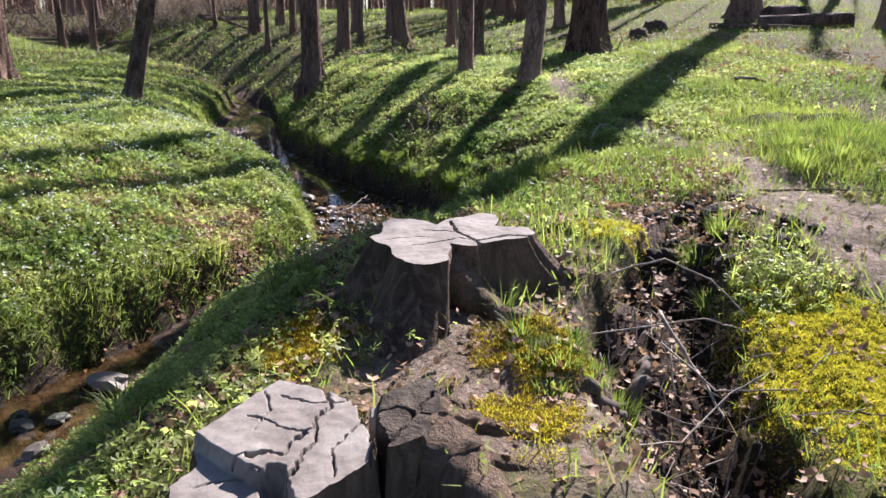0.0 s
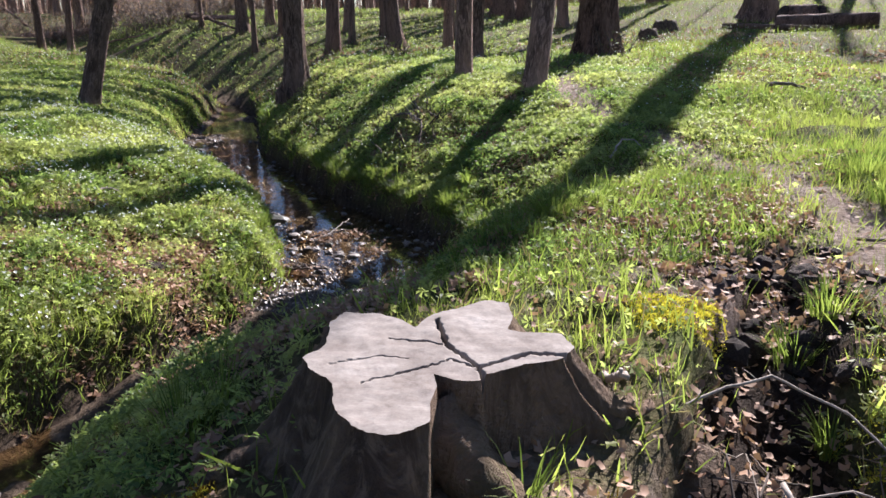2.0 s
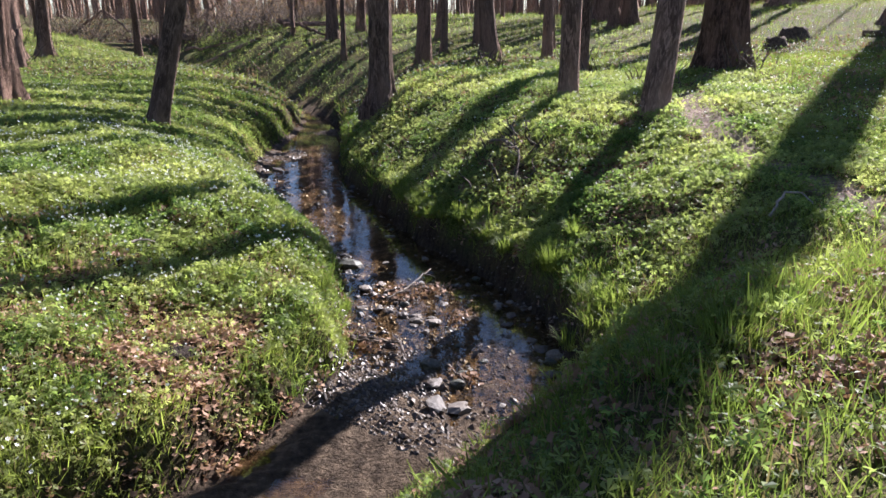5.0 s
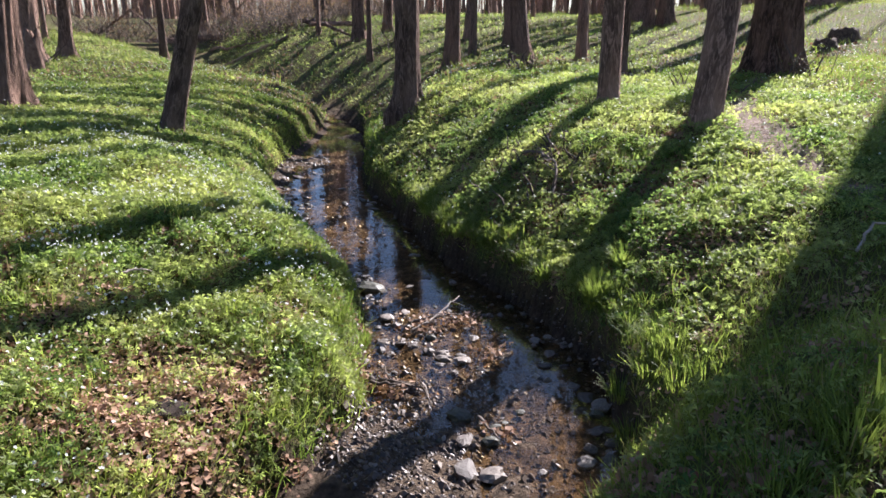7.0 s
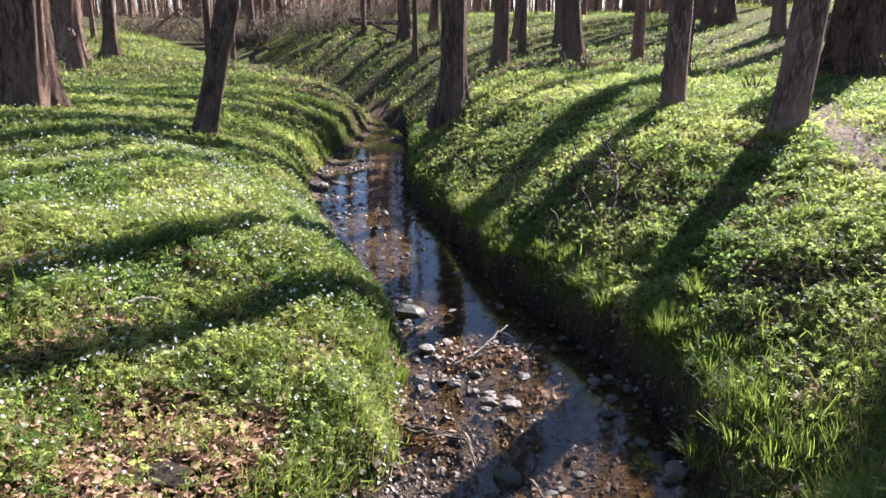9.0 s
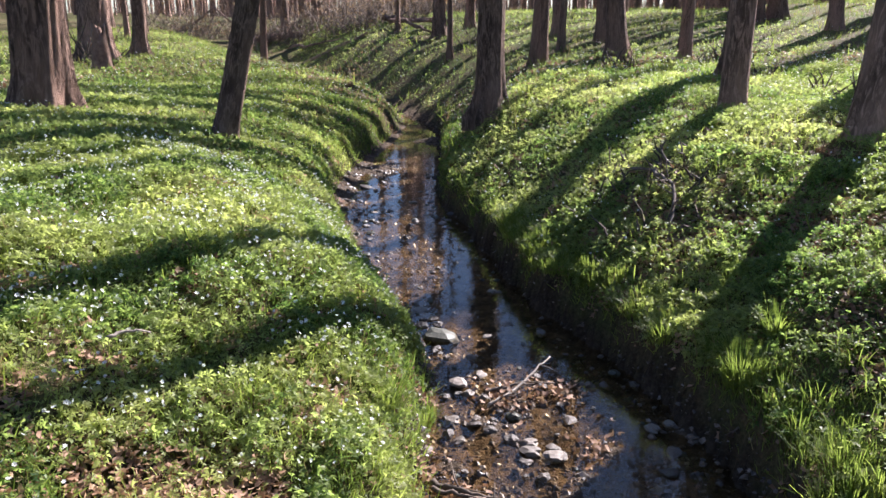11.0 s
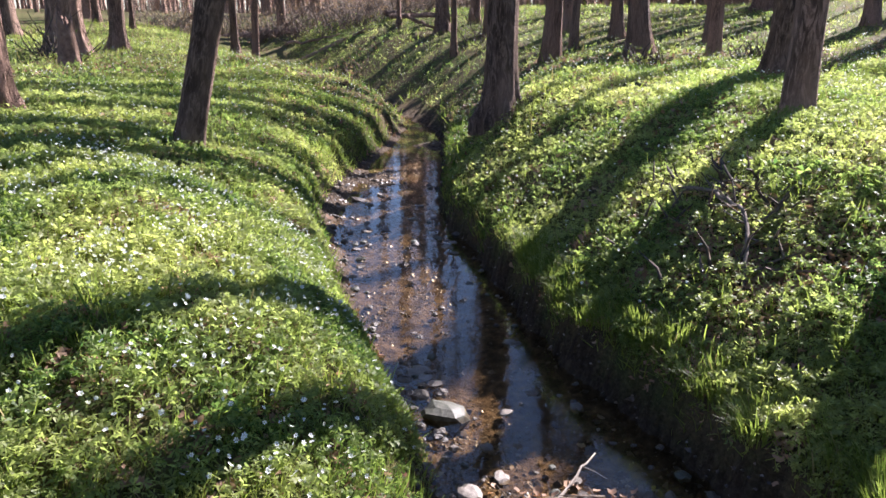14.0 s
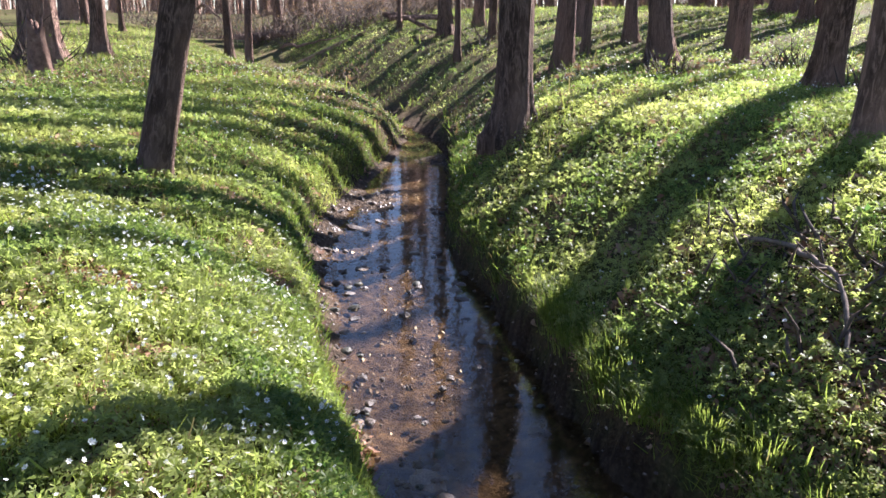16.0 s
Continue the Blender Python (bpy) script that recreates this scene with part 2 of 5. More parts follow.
def ground_paint():
    p = Paint("woodland_soil_and_green", .95, spec=.1)
    kind = p.attr("kind")
    sep = p.t.nodes.new("ShaderNodeSeparateColor")
    p.link(kind.outputs["Color"], sep.inputs[0])
    fine, mid, big = p.noise(34, 6, .7), p.noise(7, 5, .65), p.noise(1.1, 4)
    soil = p.ramp(fine, (.30, (.014, .010, .007)), (.55, (.042, .029, .021)), (.75, (.095, .074, .057)))
    green = p.ramp(fine, (.30, (.026, .036, .012)), (.50, (.072, .098, .026)), (.72, (.135, .16, .046)))
    green = p.mix(p.ramp(mid, (.42, (0, 0, 0)), (.60, (1, 1, 1))), green, p.mix(.6, green, (.12, .15, .03)))
    straw = p.ramp(fine, (.30, (.05, .034, .020)), (.70, (.20, .140, .082)))
    green = p.mix(p.ramp(p.calc("ADD", p.calc("MULTIPLY", big, .6), p.calc("MULTIPLY", mid, .4)), (.40, (0, 0, 0)), (.56, (.85, .85, .85))), green, straw)
    c = p.mix(sep.outputs[1], soil, green)
    sand = p.ramp(p.noise(22, 6, .7), (.30, (.10, .070, .054)), (.50, (.27, .200, .160)), (.70, (.45, .36, .31)))
    trodden = p.calc("MULTIPLY", sep.outputs[0], p.ramp(p.noise(2.6, 6, .7), (.36, (.6, .6, .6)), (.58, (1, 1, 1))))
    c = p.mix(trodden, c, sand)
    bed = p.ramp(p.noise(9, 6, .66), (.30, (.026, .020, .014)), (.50, (.092, .067, .047)), (.70, (.21, .155, .105)))
    c = p.mix(sep.outputs[2], c, bed)
    p.color(c)
    p.bump(p.calc("ADD", fine, p.calc("MULTIPLY", mid, 1.5)), .9, .05)
    return p.m


def water_paint():
    """Shallow clear brown water: it mirrors by Fresnel and lets the bed show."""
    p = Paint("brook_water", .03)
    gloss = p.n("ShaderNodeBsdfGlossy", Roughness=.025)
    clear = p.n("ShaderNodeBsdfTransparent", Color=(.88, .78, .61, 1))
    facing = p.n("ShaderNodeLayerWeight", Blend=.5)
    fres = p.calc("ADD", p.calc("MULTIPLY", p.calc("POWER", facing.outputs["Facing"], 5.0), .95), .06)
    mx = p.t.nodes.new("ShaderNodeMixShader")
    ripple = p.calc("ADD", p.noise(5, 2, .5, (1, .6, 1)), p.calc("MULTIPLY", p.noise(22, 2, .5), .25))
    node = p.n("ShaderNodeBump", Strength=.10, Distance=.03)
    p.link(ripple, node.inputs["Height"])
    p.link(node.outputs[0], gloss.inputs["Normal"])
    p.link(node.outputs[0], facing.inputs["Normal"])
    p.link(fres, mx.inputs[0])
    p.link(clear.outputs[0], mx.inputs[1])
    p.link(gloss.outputs[0], mx.inputs[2])
    p.link(mx.outputs[0], p.out.inputs[0])
    p.t.nodes.remove(p.b)
    return p.m


def cut_wood_paint():
    """The weathered grey face of a sawn stump: faint rings, saw lines and cracks."""
    p = Paint("weathered_cut_wood", .85, spec=.2)
    at = p.tex.outputs["Object"]
    ring = p.n("ShaderNodeTexWave", Scale=16.0, Distortion=7.0, Detail=3.0, Detail_Scale=1.2)
    ring.wave_type, ring.rings_direction = "RINGS", "Z"
    p.link(at, ring.inputs["Vector"])
    grain = p.noise(38, 6, .7)
    stain = p.noise(4, 7, .72)
    c = p.ramp(stain, (.30, (.11, .088, .076)), (.42, (.20, .172, .148)), (.55, (.275, .244, .214)), (.68, (.35, .32, .285)))
    streak = p.noise(9, 6, .7, (1, 5, 1), warp=.6)
    c = p.mix(p.ramp(streak, (.48, (0, 0, 0)), (.66, (.55, .55, .55))), c, (.22, .182, .160))
    c = p.mix(p.calc("MULTIPLY", ring.outputs[0], .10), c, (.17, .135, .11))
    c = p.mix(p.ramp(grain, (.50, (0, 0, 0)), (.70, (.45, .45, .45))), c, (.15, .12, .10))
    p.color(c)
    p.bump(p.calc("ADD", p.calc("MULTIPLY", stain, 1.5), p.calc("MULTIPLY", grain, .7)), .4, .010)
    return p.m


def plain_paint(name, stops, scale=12.0, rough=.85, bump=.5, depth=.02, spec=.25, random=.3):
    p = Paint(name, rough, spec=spec)
    a = p.noise(scale, 5, .65)
    c = p.ramp(a, *stops)
    if random:
        tone = p.calc("ADD", p.calc("MULTIPLY", p.t.nodes.new("ShaderNodeObjectInfo").outputs["Random"], random * 2), 1 - random)
        c = p.mix(1.0, c, tone, "MULTIPLY")
    p.color(c)
    p.bump(p.calc("ADD", a, p.calc("MULTIPLY", p.noise(scale * 6, 3), .4)), bump, depth)
    return p.m


GROUND = ground_paint()
WATER = water_paint()
BARK = bark_paint("grey_brown_bark", (.12, .078, .060), (.50, .335, .265))
BARK_DARK = bark_paint("dark_bark", (.085, .057, .045), (.38, .265, .21), mossy=.2)
BARK_OAK = bark_paint("furrowed_oak_bark", (.055, .036, .028), (.36, .235, .18), scale=.7, mossy=.15)
BARK_STUMP = bark_paint("old_stump_side", (.11, .075, .053), (.33, .238, .170), mossy=.5, scale=.5)
CUT_WOOD = cut_wood_paint()
ROT_WOOD = plain_paint("rotten_wood", ((.30, (.02, .014, .010)), (.60, (.10, .075, .055)), (.80, (.2, .16, .12))), 14, .95, .9, .03)
STONE = plain_paint("brook_stone", ((.30, (.030, .022, .016)), (.55, (.085, .064, .048)), (.75, (.17, .135, .105))), 14, .5, .5, .01, .5, .45)
STONE_PALE = plain_paint("pale_stone", ((.30, (.08, .064, .050)), (.60, (.20, .168, .138)), (.80, (.36, .32, .275))), 18, .55, .4, .008, .4, .25)
STONE_WET = plain_paint("wet_mossy_stone", ((.30, (.03, .032, .022)), (.55, (.075, .075, .055)), (.75, (.14, .13, .10))), 12, .5, .5, .01, .3, .2)
TWIG = plain_paint("dead_twig", ((.30, (.06, .045, .035)), (.70, (.19, .15, .12))), 20, .9, .6, .01)
TWIG_PALE = plain_paint("bleached_stick", ((.30, (.16, .13, .105)), (.70, (.37, .32, .265))), 20, .85, .6, .01)
CLOD = plain_paint("dark_earth_clod", ((.30, (.018, .013, .010)), (.65, (.075, .055, .042))), 18, .95, .9, .02)
GREEN_LEAF = leaf_paint("anemone_leaf", (.036, .084, .022), (.25, .31, .085), 2.0, .55, .48, .26, (.44, .43, .165))
GRASS = leaf_paint("fresh_grass", (.046, .086, .016), (.190, .235, .048), 1.75, .56, .5, .24, sunny=(.29, .315, .075))
GRASS_DRY = leaf_paint("dry_grass", (.20, .16, .06), (.38, .31, .15), 1.1, .35)
PETAL = leaf_paint("white_petal", (.72, .74, .72), (.86, .86, .82), .95, .35, .5)
LITTER = leaf_paint("dead_leaf", (.15, .070, .038), (.48, .31, .205), 1.15, .25, .65, .25)
MOSS = leaf_paint("yellow_green_moss", (.25, .24, .022), (.60, .52, .060), 1.3, .45, .8, .1)
MOSS_RUST = leaf_paint("rusty_moss", (.15, .085, .012), (.27, .17, .025), 1.2, .3, .8, .1)
BROWN_LEAF = leaf_paint("withered_thicket_leaf", (.20, .12, .065), (.42, .29, .18), 1.1, .3, .7)



def mesh_from(name, verts, faces, material, smooth_shade=True):
    """One mesh from arrays of corners and of faces that all have the same number of corners."""
    me = bpy.data.meshes.new(name)
    verts, faces = np.asarray(verts, np.float32), np.asarray(faces, np.int32)
    me.vertices.add(len(verts))
    me.vertices.foreach_set("co", verts.ravel())
    me.loops.add(faces.size)
    me.loops.foreach_set("vertex_index", faces.ravel())
    me.polygons.add(len(faces))
    me.polygons.foreach_set("loop_start", np.arange(0, faces.size, faces.shape[1], dtype=np.int32))
    me.polygons.foreach_set("use_smooth", np.full(len(faces), smooth_shade))
    me.update(calc_edges=True)
    me.materials.append(material)
    return me


def part(name, bm, material, parent=None, label="", smooth_shade=True):
    """Links a bmesh, or a mesh that is ready, as one object under a thing."""
    if isinstance(bm, bpy.types.Mesh):
        me = bm
    else:
        me = bpy.data.meshes.new(name)
        bm.normal_update()
        bm.to_mesh(me)
        bm.free()
        me.materials.append(material)
        me.polygons.foreach_set("use_smooth", np.full(len(me.polygons), smooth_shade))
    ob = new(name, me)
    ob.parent = parent
    if label:
        ob["label"] = label
    return ob


def tube(path, radii, sides=8, cap=True, seed=0, rough=0.0):
    """Corners and triangles of a tapered tube along a path."""
    path, radii = np.asarray(path, float), np.asarray(radii, float)
    way = np.gradient(path, axis=0)
    way /= np.linalg.norm(way, axis=1)[:, None] + 1e-9
    up = np.where(np.abs(way[:, 2:3]) > .9, [[1.0, 0, 0]], [[0, 0, 1.0]])
    a = np.cross(up, way)
    a /= np.linalg.norm(a, axis=1)[:, None] + 1e-9
    b = np.cross(way, a)
    ang = np.linspace(0, 2 * math.pi, sides, endpoint=False)
    rng = np.random.default_rng(seed)
    rr = radii[:, None] * (1 + rough * rng.uniform(-1, 1, (len(path), sides)))
    v = path[:, None] + rr[:, :, None] * (np.cos(ang)[None, :, None] * a[:, None] + np.sin(ang)[None, :, None] * b[:, None])
    v = v.reshape(-1, 3)
    f = []
    for i in range(len(path) - 1):
        for k in range(sides):
            p, q = i * sides + k, i * sides + (k + 1) % sides
            f += [(p, q, q + sides), (p, q + sides, p + sides)]
    if cap:
        v = np.vstack([v, path[0], path[-1]])
        n, last = len(v), (len(path) - 1) * sides
        for k in range(sides):
            f += [(n - 2, (k + 1) % sides, k), (n - 1, last + k, last + (k + 1) % sides)]
    return v, np.array(f)


def joined(pieces):
    vs, fs, n = [], [], 0
    for v, f in pieces:
        vs.append(v)
        fs.append(np.asarray(f) + n)
        n += len(v)
    return np.vstack(vs), np.vstack(fs)


# ---- ground and brook ----
def spread(lo, hi, step, far, grow=1.22):
    """Even steps from lo to hi, then wider and wider ones as far as far on both sides."""
    mid = np.arange(lo, hi + step / 2, step)
    tail, d = [], step
    while (tail[-1] if tail else 0) < far:
        d *= grow
        tail.append((tail[-1] if tail else 0) + d)
    return np.concatenate([lo - np.array(tail)[::-1], mid, hi + np.array(tail)])


GX, GY = spread(-9.0, 7.0, .07, 500.0), spread(0.5, 22.0, .07, 500.0)
MX, MY = np.meshgrid(GX, GY)
MS, MSIDE = brook_side(MX, MY)
MZ = land(MX, MY, MS, MSIDE)

# zones of the plan: bare sand, moss, leaf litter, the trodden path
PATH_LINE = fine_line(np.array([(3.6, 2.6, .8), (2.9, 4.9, .6), (2.85, 6.6, .28), (3.0, 8.9, .24), (2.5, 11.1, .24), (2.15, 12.8, .38), (2.3, 14.8, .25), (3.5, 19.0, .1)]))


def bare_share(x, y):
    """How bare the ground is, from 0 to 1."""
    d = np.min(np.hypot(x[..., None] - PATH_LINE[::2, 0], y[..., None] - PATH_LINE[::2, 1]) - PATH_LINE[::2, 2], axis=-1)
    ragged = .42 * wobble(x, y, .7, 7.0) + .25 * wobble(x, y, .33, 9.0)
    b = smooth(.5 - (d + .5 * ragged) / .3)
    b = np.maximum(b, smooth(2.2 * hump(x, y, .25, 2.75, .75, 1.05) - .5 + ragged) * .8)
    b = np.maximum(b, smooth(2.0 * hump(x, y, 1.2, 4.9, .5, .5) - .8 + ragged) * .6)
    return b


def soil_share(x, y):
    """Dark bare earth: the hollow beside the stumps and the clods above it."""
    ragged = .3 * wobble(x, y, .5, 5.0)
    return smooth(2.6 - 2 * hollow(x, y)[1]) + smooth(2.4 * hump(x, y, 1.75, 5.0, .6, .8, -20) - .6 + ragged)


def litter_share(x, y):
    spots = (hump(x, y, -2.4, 7.35, .42, .42) + hump(x, y, -2.6, 7.9, .42, .33) + .55 * hump(x, y, -.3, 12.4, .6, .8) + .2 * hump(x, y, .6, 6.2, .5, .6) + .2 * hump(x, y, 1.2, 5.9, .5, .4)
             + .6 * hump(x, y, -.6, 4.9, .5, .7) + .2 * hump(x, y, -1.2, 3.3, .5, 1.2) + .6 * hump(x, y, .9, 12.0, .9, .8) + .55 * hump(x, y, 1.1, 10.4, .7, .6) + .6 * hump(x, y, -4.6, 11.6, .5, .3) + .2 * hump(x, y, 6.0, 14.5, 2.6, 3.0))
    spots = spots + .30 * smooth(wobble(x, y, 1.5, 11.0) * 1.6 - .3) * smooth((9.5 - y) / 2) * (x > -1.5) + .6 * smooth(wobble(x, y, .75, 19.0) * 2.2 - .7) * (x < 0) + .5 * hump(x, y, -3.6, 7.4, 1.2, .8)
    spots = spots + .45 * smooth(wobble(x, y, 1.5, 13.0) * 1.8 - .55) * (y > 5) + .55 * smooth(wobble(x, y, .9, 17.0) * 2.0 - .75) * (y > 6) + .1 * hump(x, y, 1.0, 6.2, .8, .9) + .5 * hump(x, y, 2.0, 6.6, .5, .8)
    return np.clip(smooth(spots * 1.4 - .2 + .35 * wobble(x, y, .6, 8.0)), 0, 1) * (1 - .9 * bare_share(x, y) * (x > 1.7))


def moss_share(x, y):
    spots = 1.5 * hump(x, y, 2.02, 2.9, .5, .95) + .9 * hump(x, y, .45, 2.95, .28, .28) + .6 * hump(x, y, .3, 2.3, .3, .35) + .75 * hump(x, y, 1.15, 4.6, .35, .25) + .8 * hump(x, y, -.7, 3.1, .3, .35)
    return np.clip(smooth(spots * 1.5 - .35 + .4 * wobble(x, y, .45, 6.0)), 0, 1)


near = (np.abs(MX) < 14) & (MY > -3) & (MY < 30)
BARE, SOIL, LIT = np.zeros_like(MX), np.zeros_like(MX), np.zeros_like(MX)
BARE[near], SOIL[near], LIT[near] = bare_share(MX[near], MY[near]), np.clip(soil_share(MX[near], MY[near]), 0, 1), litter_share(MX[near], MY[near])
FACE = MSIDE * smooth((.11 - MS) / .06) * smooth((MS + .1) / .1) * smooth((MY - 8.6) / .6) * smooth((15.5 - MY) / 2)  # the bare steep foot of the bank
SOIL = np.maximum(SOIL, FACE)
WET = smooth(.6 - (MS + .03) / .14)
MZ += near * (.035 * SOIL * wobble(MX, MY, .3, 4.0) + .02 * SOIL * wobble(MX, MY, .16, 2.0))

ground_mesh = mesh_from("ground", np.stack([MX.ravel(), MY.ravel(), MZ.ravel()], 1),
                        (lambda i: np.stack([i[:-1, :-1].ravel(), i[:-1, 1:].ravel(), i[1:, 1:].ravel(), i[1:, :-1].ravel()], 1))(np.arange(MX.size).reshape(MX.shape)), GROUND)
tint = ground_mesh.color_attributes.new("kind", "FLOAT_COLOR", "POINT")
green_share = np.clip((1 - .75 * LIT) * (1 - SOIL) * smooth((MS + .02) / .2), 0, 1)
tint.data.foreach_set("color", np.stack([BARE, green_share, WET, np.ones_like(MX)], -1).astype(np.float32).ravel())
tagged(new("ground", ground_mesh), "uneven woodland floor with green cover, bare earth and a sandy path", "ground", kind="structure")


def on_ground(x, y):
    """The height of the ground mesh at places of the plan."""
    x, y = np.asarray(x, float), np.asarray(y, float)
    i = np.clip(np.searchsorted(GX, x) - 1, 0, len(GX) - 2)
    j = np.clip(np.searchsorted(GY, y) - 1, 0, len(GY) - 2)
    u, v = (x - GX[i]) / (GX[i + 1] - GX[i]), (y - GY[j]) / (GY[j + 1] - GY[j])
    return (MZ[j, i] * (1 - u) + MZ[j, i + 1] * u) * (1 - v) + (MZ[j + 1, i] * (1 - u) + MZ[j + 1, i + 1] * u) * v


def at_grid(field, x, y):
    i = np.clip(np.searchsorted(GX, x) - 1, 0, len(GX) - 1)
    j = np.clip(np.searchsorted(GY, y) - 1, 0, len(GY) - 1)
    return field[j, i]


def build_water():
    line = BROOK_FINE[30:]
    way = np.gradient(line[:, :2], axis=0)
    way /= np.linalg.norm(way, axis=1)[:, None]
    side = np.stack([-way[:, 1], way[:, 0]], 1)
    across = np.linspace(-1, 1, 9)
    v = line[:, None, :2] + side[:, None] * (across[None, :, None] * (line[:, None, 2:3] + .22))
    z = water_level(v[..., 1]) - .005
    v = np.concatenate([v, z[..., None]], -1)
    i = np.arange(v.shape[0] * 9).reshape(-1, 9)
    f = np.stack([i[:-1, :-1].ravel(), i[1:, :-1].ravel(), i[1:, 1:].ravel(), i[:-1, 1:].ravel()], 1)
    tagged(new("water", mesh_from("water", v.reshape(-1, 3), f, WATER)), "shallow clear brown brook with sky reflections", "brook", kind="structure")


build_water()


# ---- trees ----
def trunk_mesh(name, radius, height, material, seed=0, flare=.55, lobes=5, sides=28, bend=.0, ridge=.03, kink=(3.0, 0.0), taper=.62):
    """A tapered trunk with a swollen foot of root lobes; its foot reaches a little into the ground."""
    rng = np.random.default_rng(seed)
    h = np.concatenate([np.array([-.25, 0, .05, .1, .17, .26, .38, .55, .8, 1.15, 1.6, 2.2]), np.linspace(2.9, height, 11) if height > 4 else np.array([height])])
    ang = np.linspace(0, 2 * math.pi, sides, endpoint=False)
    ph = rng.uniform(0, 6.3, 6)
    lob = .5 + .5 * np.sin(lobes * ang + ph[0] + .6 * np.sin(2 * ang + ph[1]))
    r = radius * np.maximum(1 - taper * h / height, .05)[:, None] * (1 + .05 * np.sin(2 * ang + ph[2])[None] * np.ones_like(h)[:, None])
    k = np.exp(-np.maximum(h, 0) / (.16 + radius * .45))[:, None]
    r = r + radius * flare * k * (.35 + .95 * lob[None] ** 1.5)
    r *= 1 + ridge * np.sin(ang[None] * (sides / 4) + 2.2 * np.sin(h[:, None] * 1.3 + ph[3])) + ridge * .6 * rng.uniform(-1, 1, r.shape)
    cx = bend * np.sin(h / 3.2 + ph[4]) * np.clip(h / 2, 0, 1) + kink[1] * np.clip(h - kink[0], 0, kink[2] if len(kink) > 2 else 99)
    cy = bend * np.sin(h / 4.1 + ph[5]) * np.clip(h / 2, 0, 1)
    v = np.stack([cx[:, None] + r * np.cos(ang), cy[:, None] + r * np.sin(ang), np.repeat(h[:, None], sides, 1)], -1).reshape(-1, 3)
    i = np.arange(len(h) * sides).reshape(len(h), sides)
    j = np.roll(i, -1, 1)
    f = np.stack([i[:-1].ravel(), j[:-1].ravel(), j[1:].ravel(), i[1:].ravel()], 1)
    return mesh_from(name, v, f, material), (cx, cy, h)


def bough_pieces(start, way, length, radius, rng, depth=0, keep=None, dense=0):
    """A bare bough with side branches."""
    keep = [] if keep is None else keep
    n = 6 if depth == 0 else 4
    p, d, pts = np.array(start, float), np.array(way, float), []
    for _ in range(n):
        pts.append(p.copy())
        d += rng.normal(0, .16, 3) + np.array([0, 0, .06])
        d /= np.linalg.norm(d)
        p = p + d * length / (n - 1)
    keep.append(tube(pts, np.linspace(radius, radius * .25, n), 5 if depth == 0 else 3, cap=False))
    if depth < 2:
        for k in range(3 + dense if depth == 0 else 2 + dense):
            a = pts[1 + int(rng.integers(0, n - 1))]
            side = d + rng.normal(0, .75, 3)
            bough_pieces(a, side / np.linalg.norm(side), length * .55, radius * .45, rng, depth + 1, keep, dense)
    return keep


def crown_mesh(name, axis, height, material, seed=0, low=.58, boughs=7, dense=0, bough=.05):
    """The bare early-spring crown: boughs and branches from below the half to the top."""
    rng = np.random.default_rng(seed)
    cx, cy, h = axis
    pieces = []
    for k in range(boughs):
        z = height * (low + (.97 - low) * (k + rng.uniform(.1, .9)) / boughs)
        a = k * 2.4 + rng.uniform(-.4, .4)
        way = np.array([math.cos(a), math.sin(a), rng.uniform(.5, 1.1)])
        pieces += bough_pieces((np.interp(z, h, cx), np.interp(z, h, cy), z), way / np.linalg.norm(way), rng.uniform(2.0, 3.6) * (1.25 - z / height * .6), bough * (.8 + .4 * rng.random()), rng, dense=dense)
    v, f = joined(pieces)
    return mesh_from(name, v, f, material)


def tree(x, y, diameter, lean, material=None, seed=1, flare=.55, height=17.0, bend=.06, lobes=5, sides=28, ridge=.03, label="", toward=0.0, kink=(3.0, 0.0), taper=.62, crown=(.58, 7, 0)):
    """A standing tree. lean: degrees to the side of +x; toward: degrees away from the viewer."""
    material = material or BARK
    root = new("tree")
    root.matrix_world = pose(x, y, float(on_ground(x, y)), -toward, lean, seed * 67 % 360 if lean == 0 else 0)
    me, axis = trunk_mesh("trunk", diameter / 2, height, material, seed, flare, lobes, sides, bend, ridge, kink, taper)
    part("trunk", me, material, root)
    part("crown", crown_mesh("crown", axis, height, material, seed, *crown), material, root, "bare leafless boughs of early spring")
    return tagged(root, label or "tall grey-brown tree trunk standing in the green woodland floor", "tree", "woodland trees")


tree(-3.22, 18.2, .50, -1.5, BARK_DARK, 11, .75, 19, .05, 6, 40, .05, "rough dark tree trunk with spread roots on the brook's grassy bank")
tree(-6.12, 14.25, .31, 15.5, BARK_DARK, 12, .35, 15, .03, 4, 28, .03, "slender dark tree trunk leaning over the grassy bank")
tree(.49, 15.45, .34, -1.2, BARK, 13, .30, 17, .05, 4, 32, .03, "straight grey-brown tree trunk on the flowery slope", toward=0)
tree(.85, 19.3, .42, 2.8, BARK_DARK, 14, .6, 18, .05, 5, 32, .04, toward=-3)
tree(1.61, 13.75, .37, 7.5, BARK, 15, .22, 18, .05, 5, 36, .03, "pinkish-brown leaning tree trunk beside the sandy path", toward=9, taper=.35)
# a tall oak, cut off above the view to keep its shadow short
OAK = new("oak_trunk")
OAK.matrix_world = pose(3.62, 18.45, float(on_ground(3.62, 18.45)), 0, -1)
part("trunk", trunk_mesh("trunk", .46, 2.6, BARK_OAK, 16, .42, 7, 110, .0, .04, taper=.3)[0], BARK_OAK, OAK)


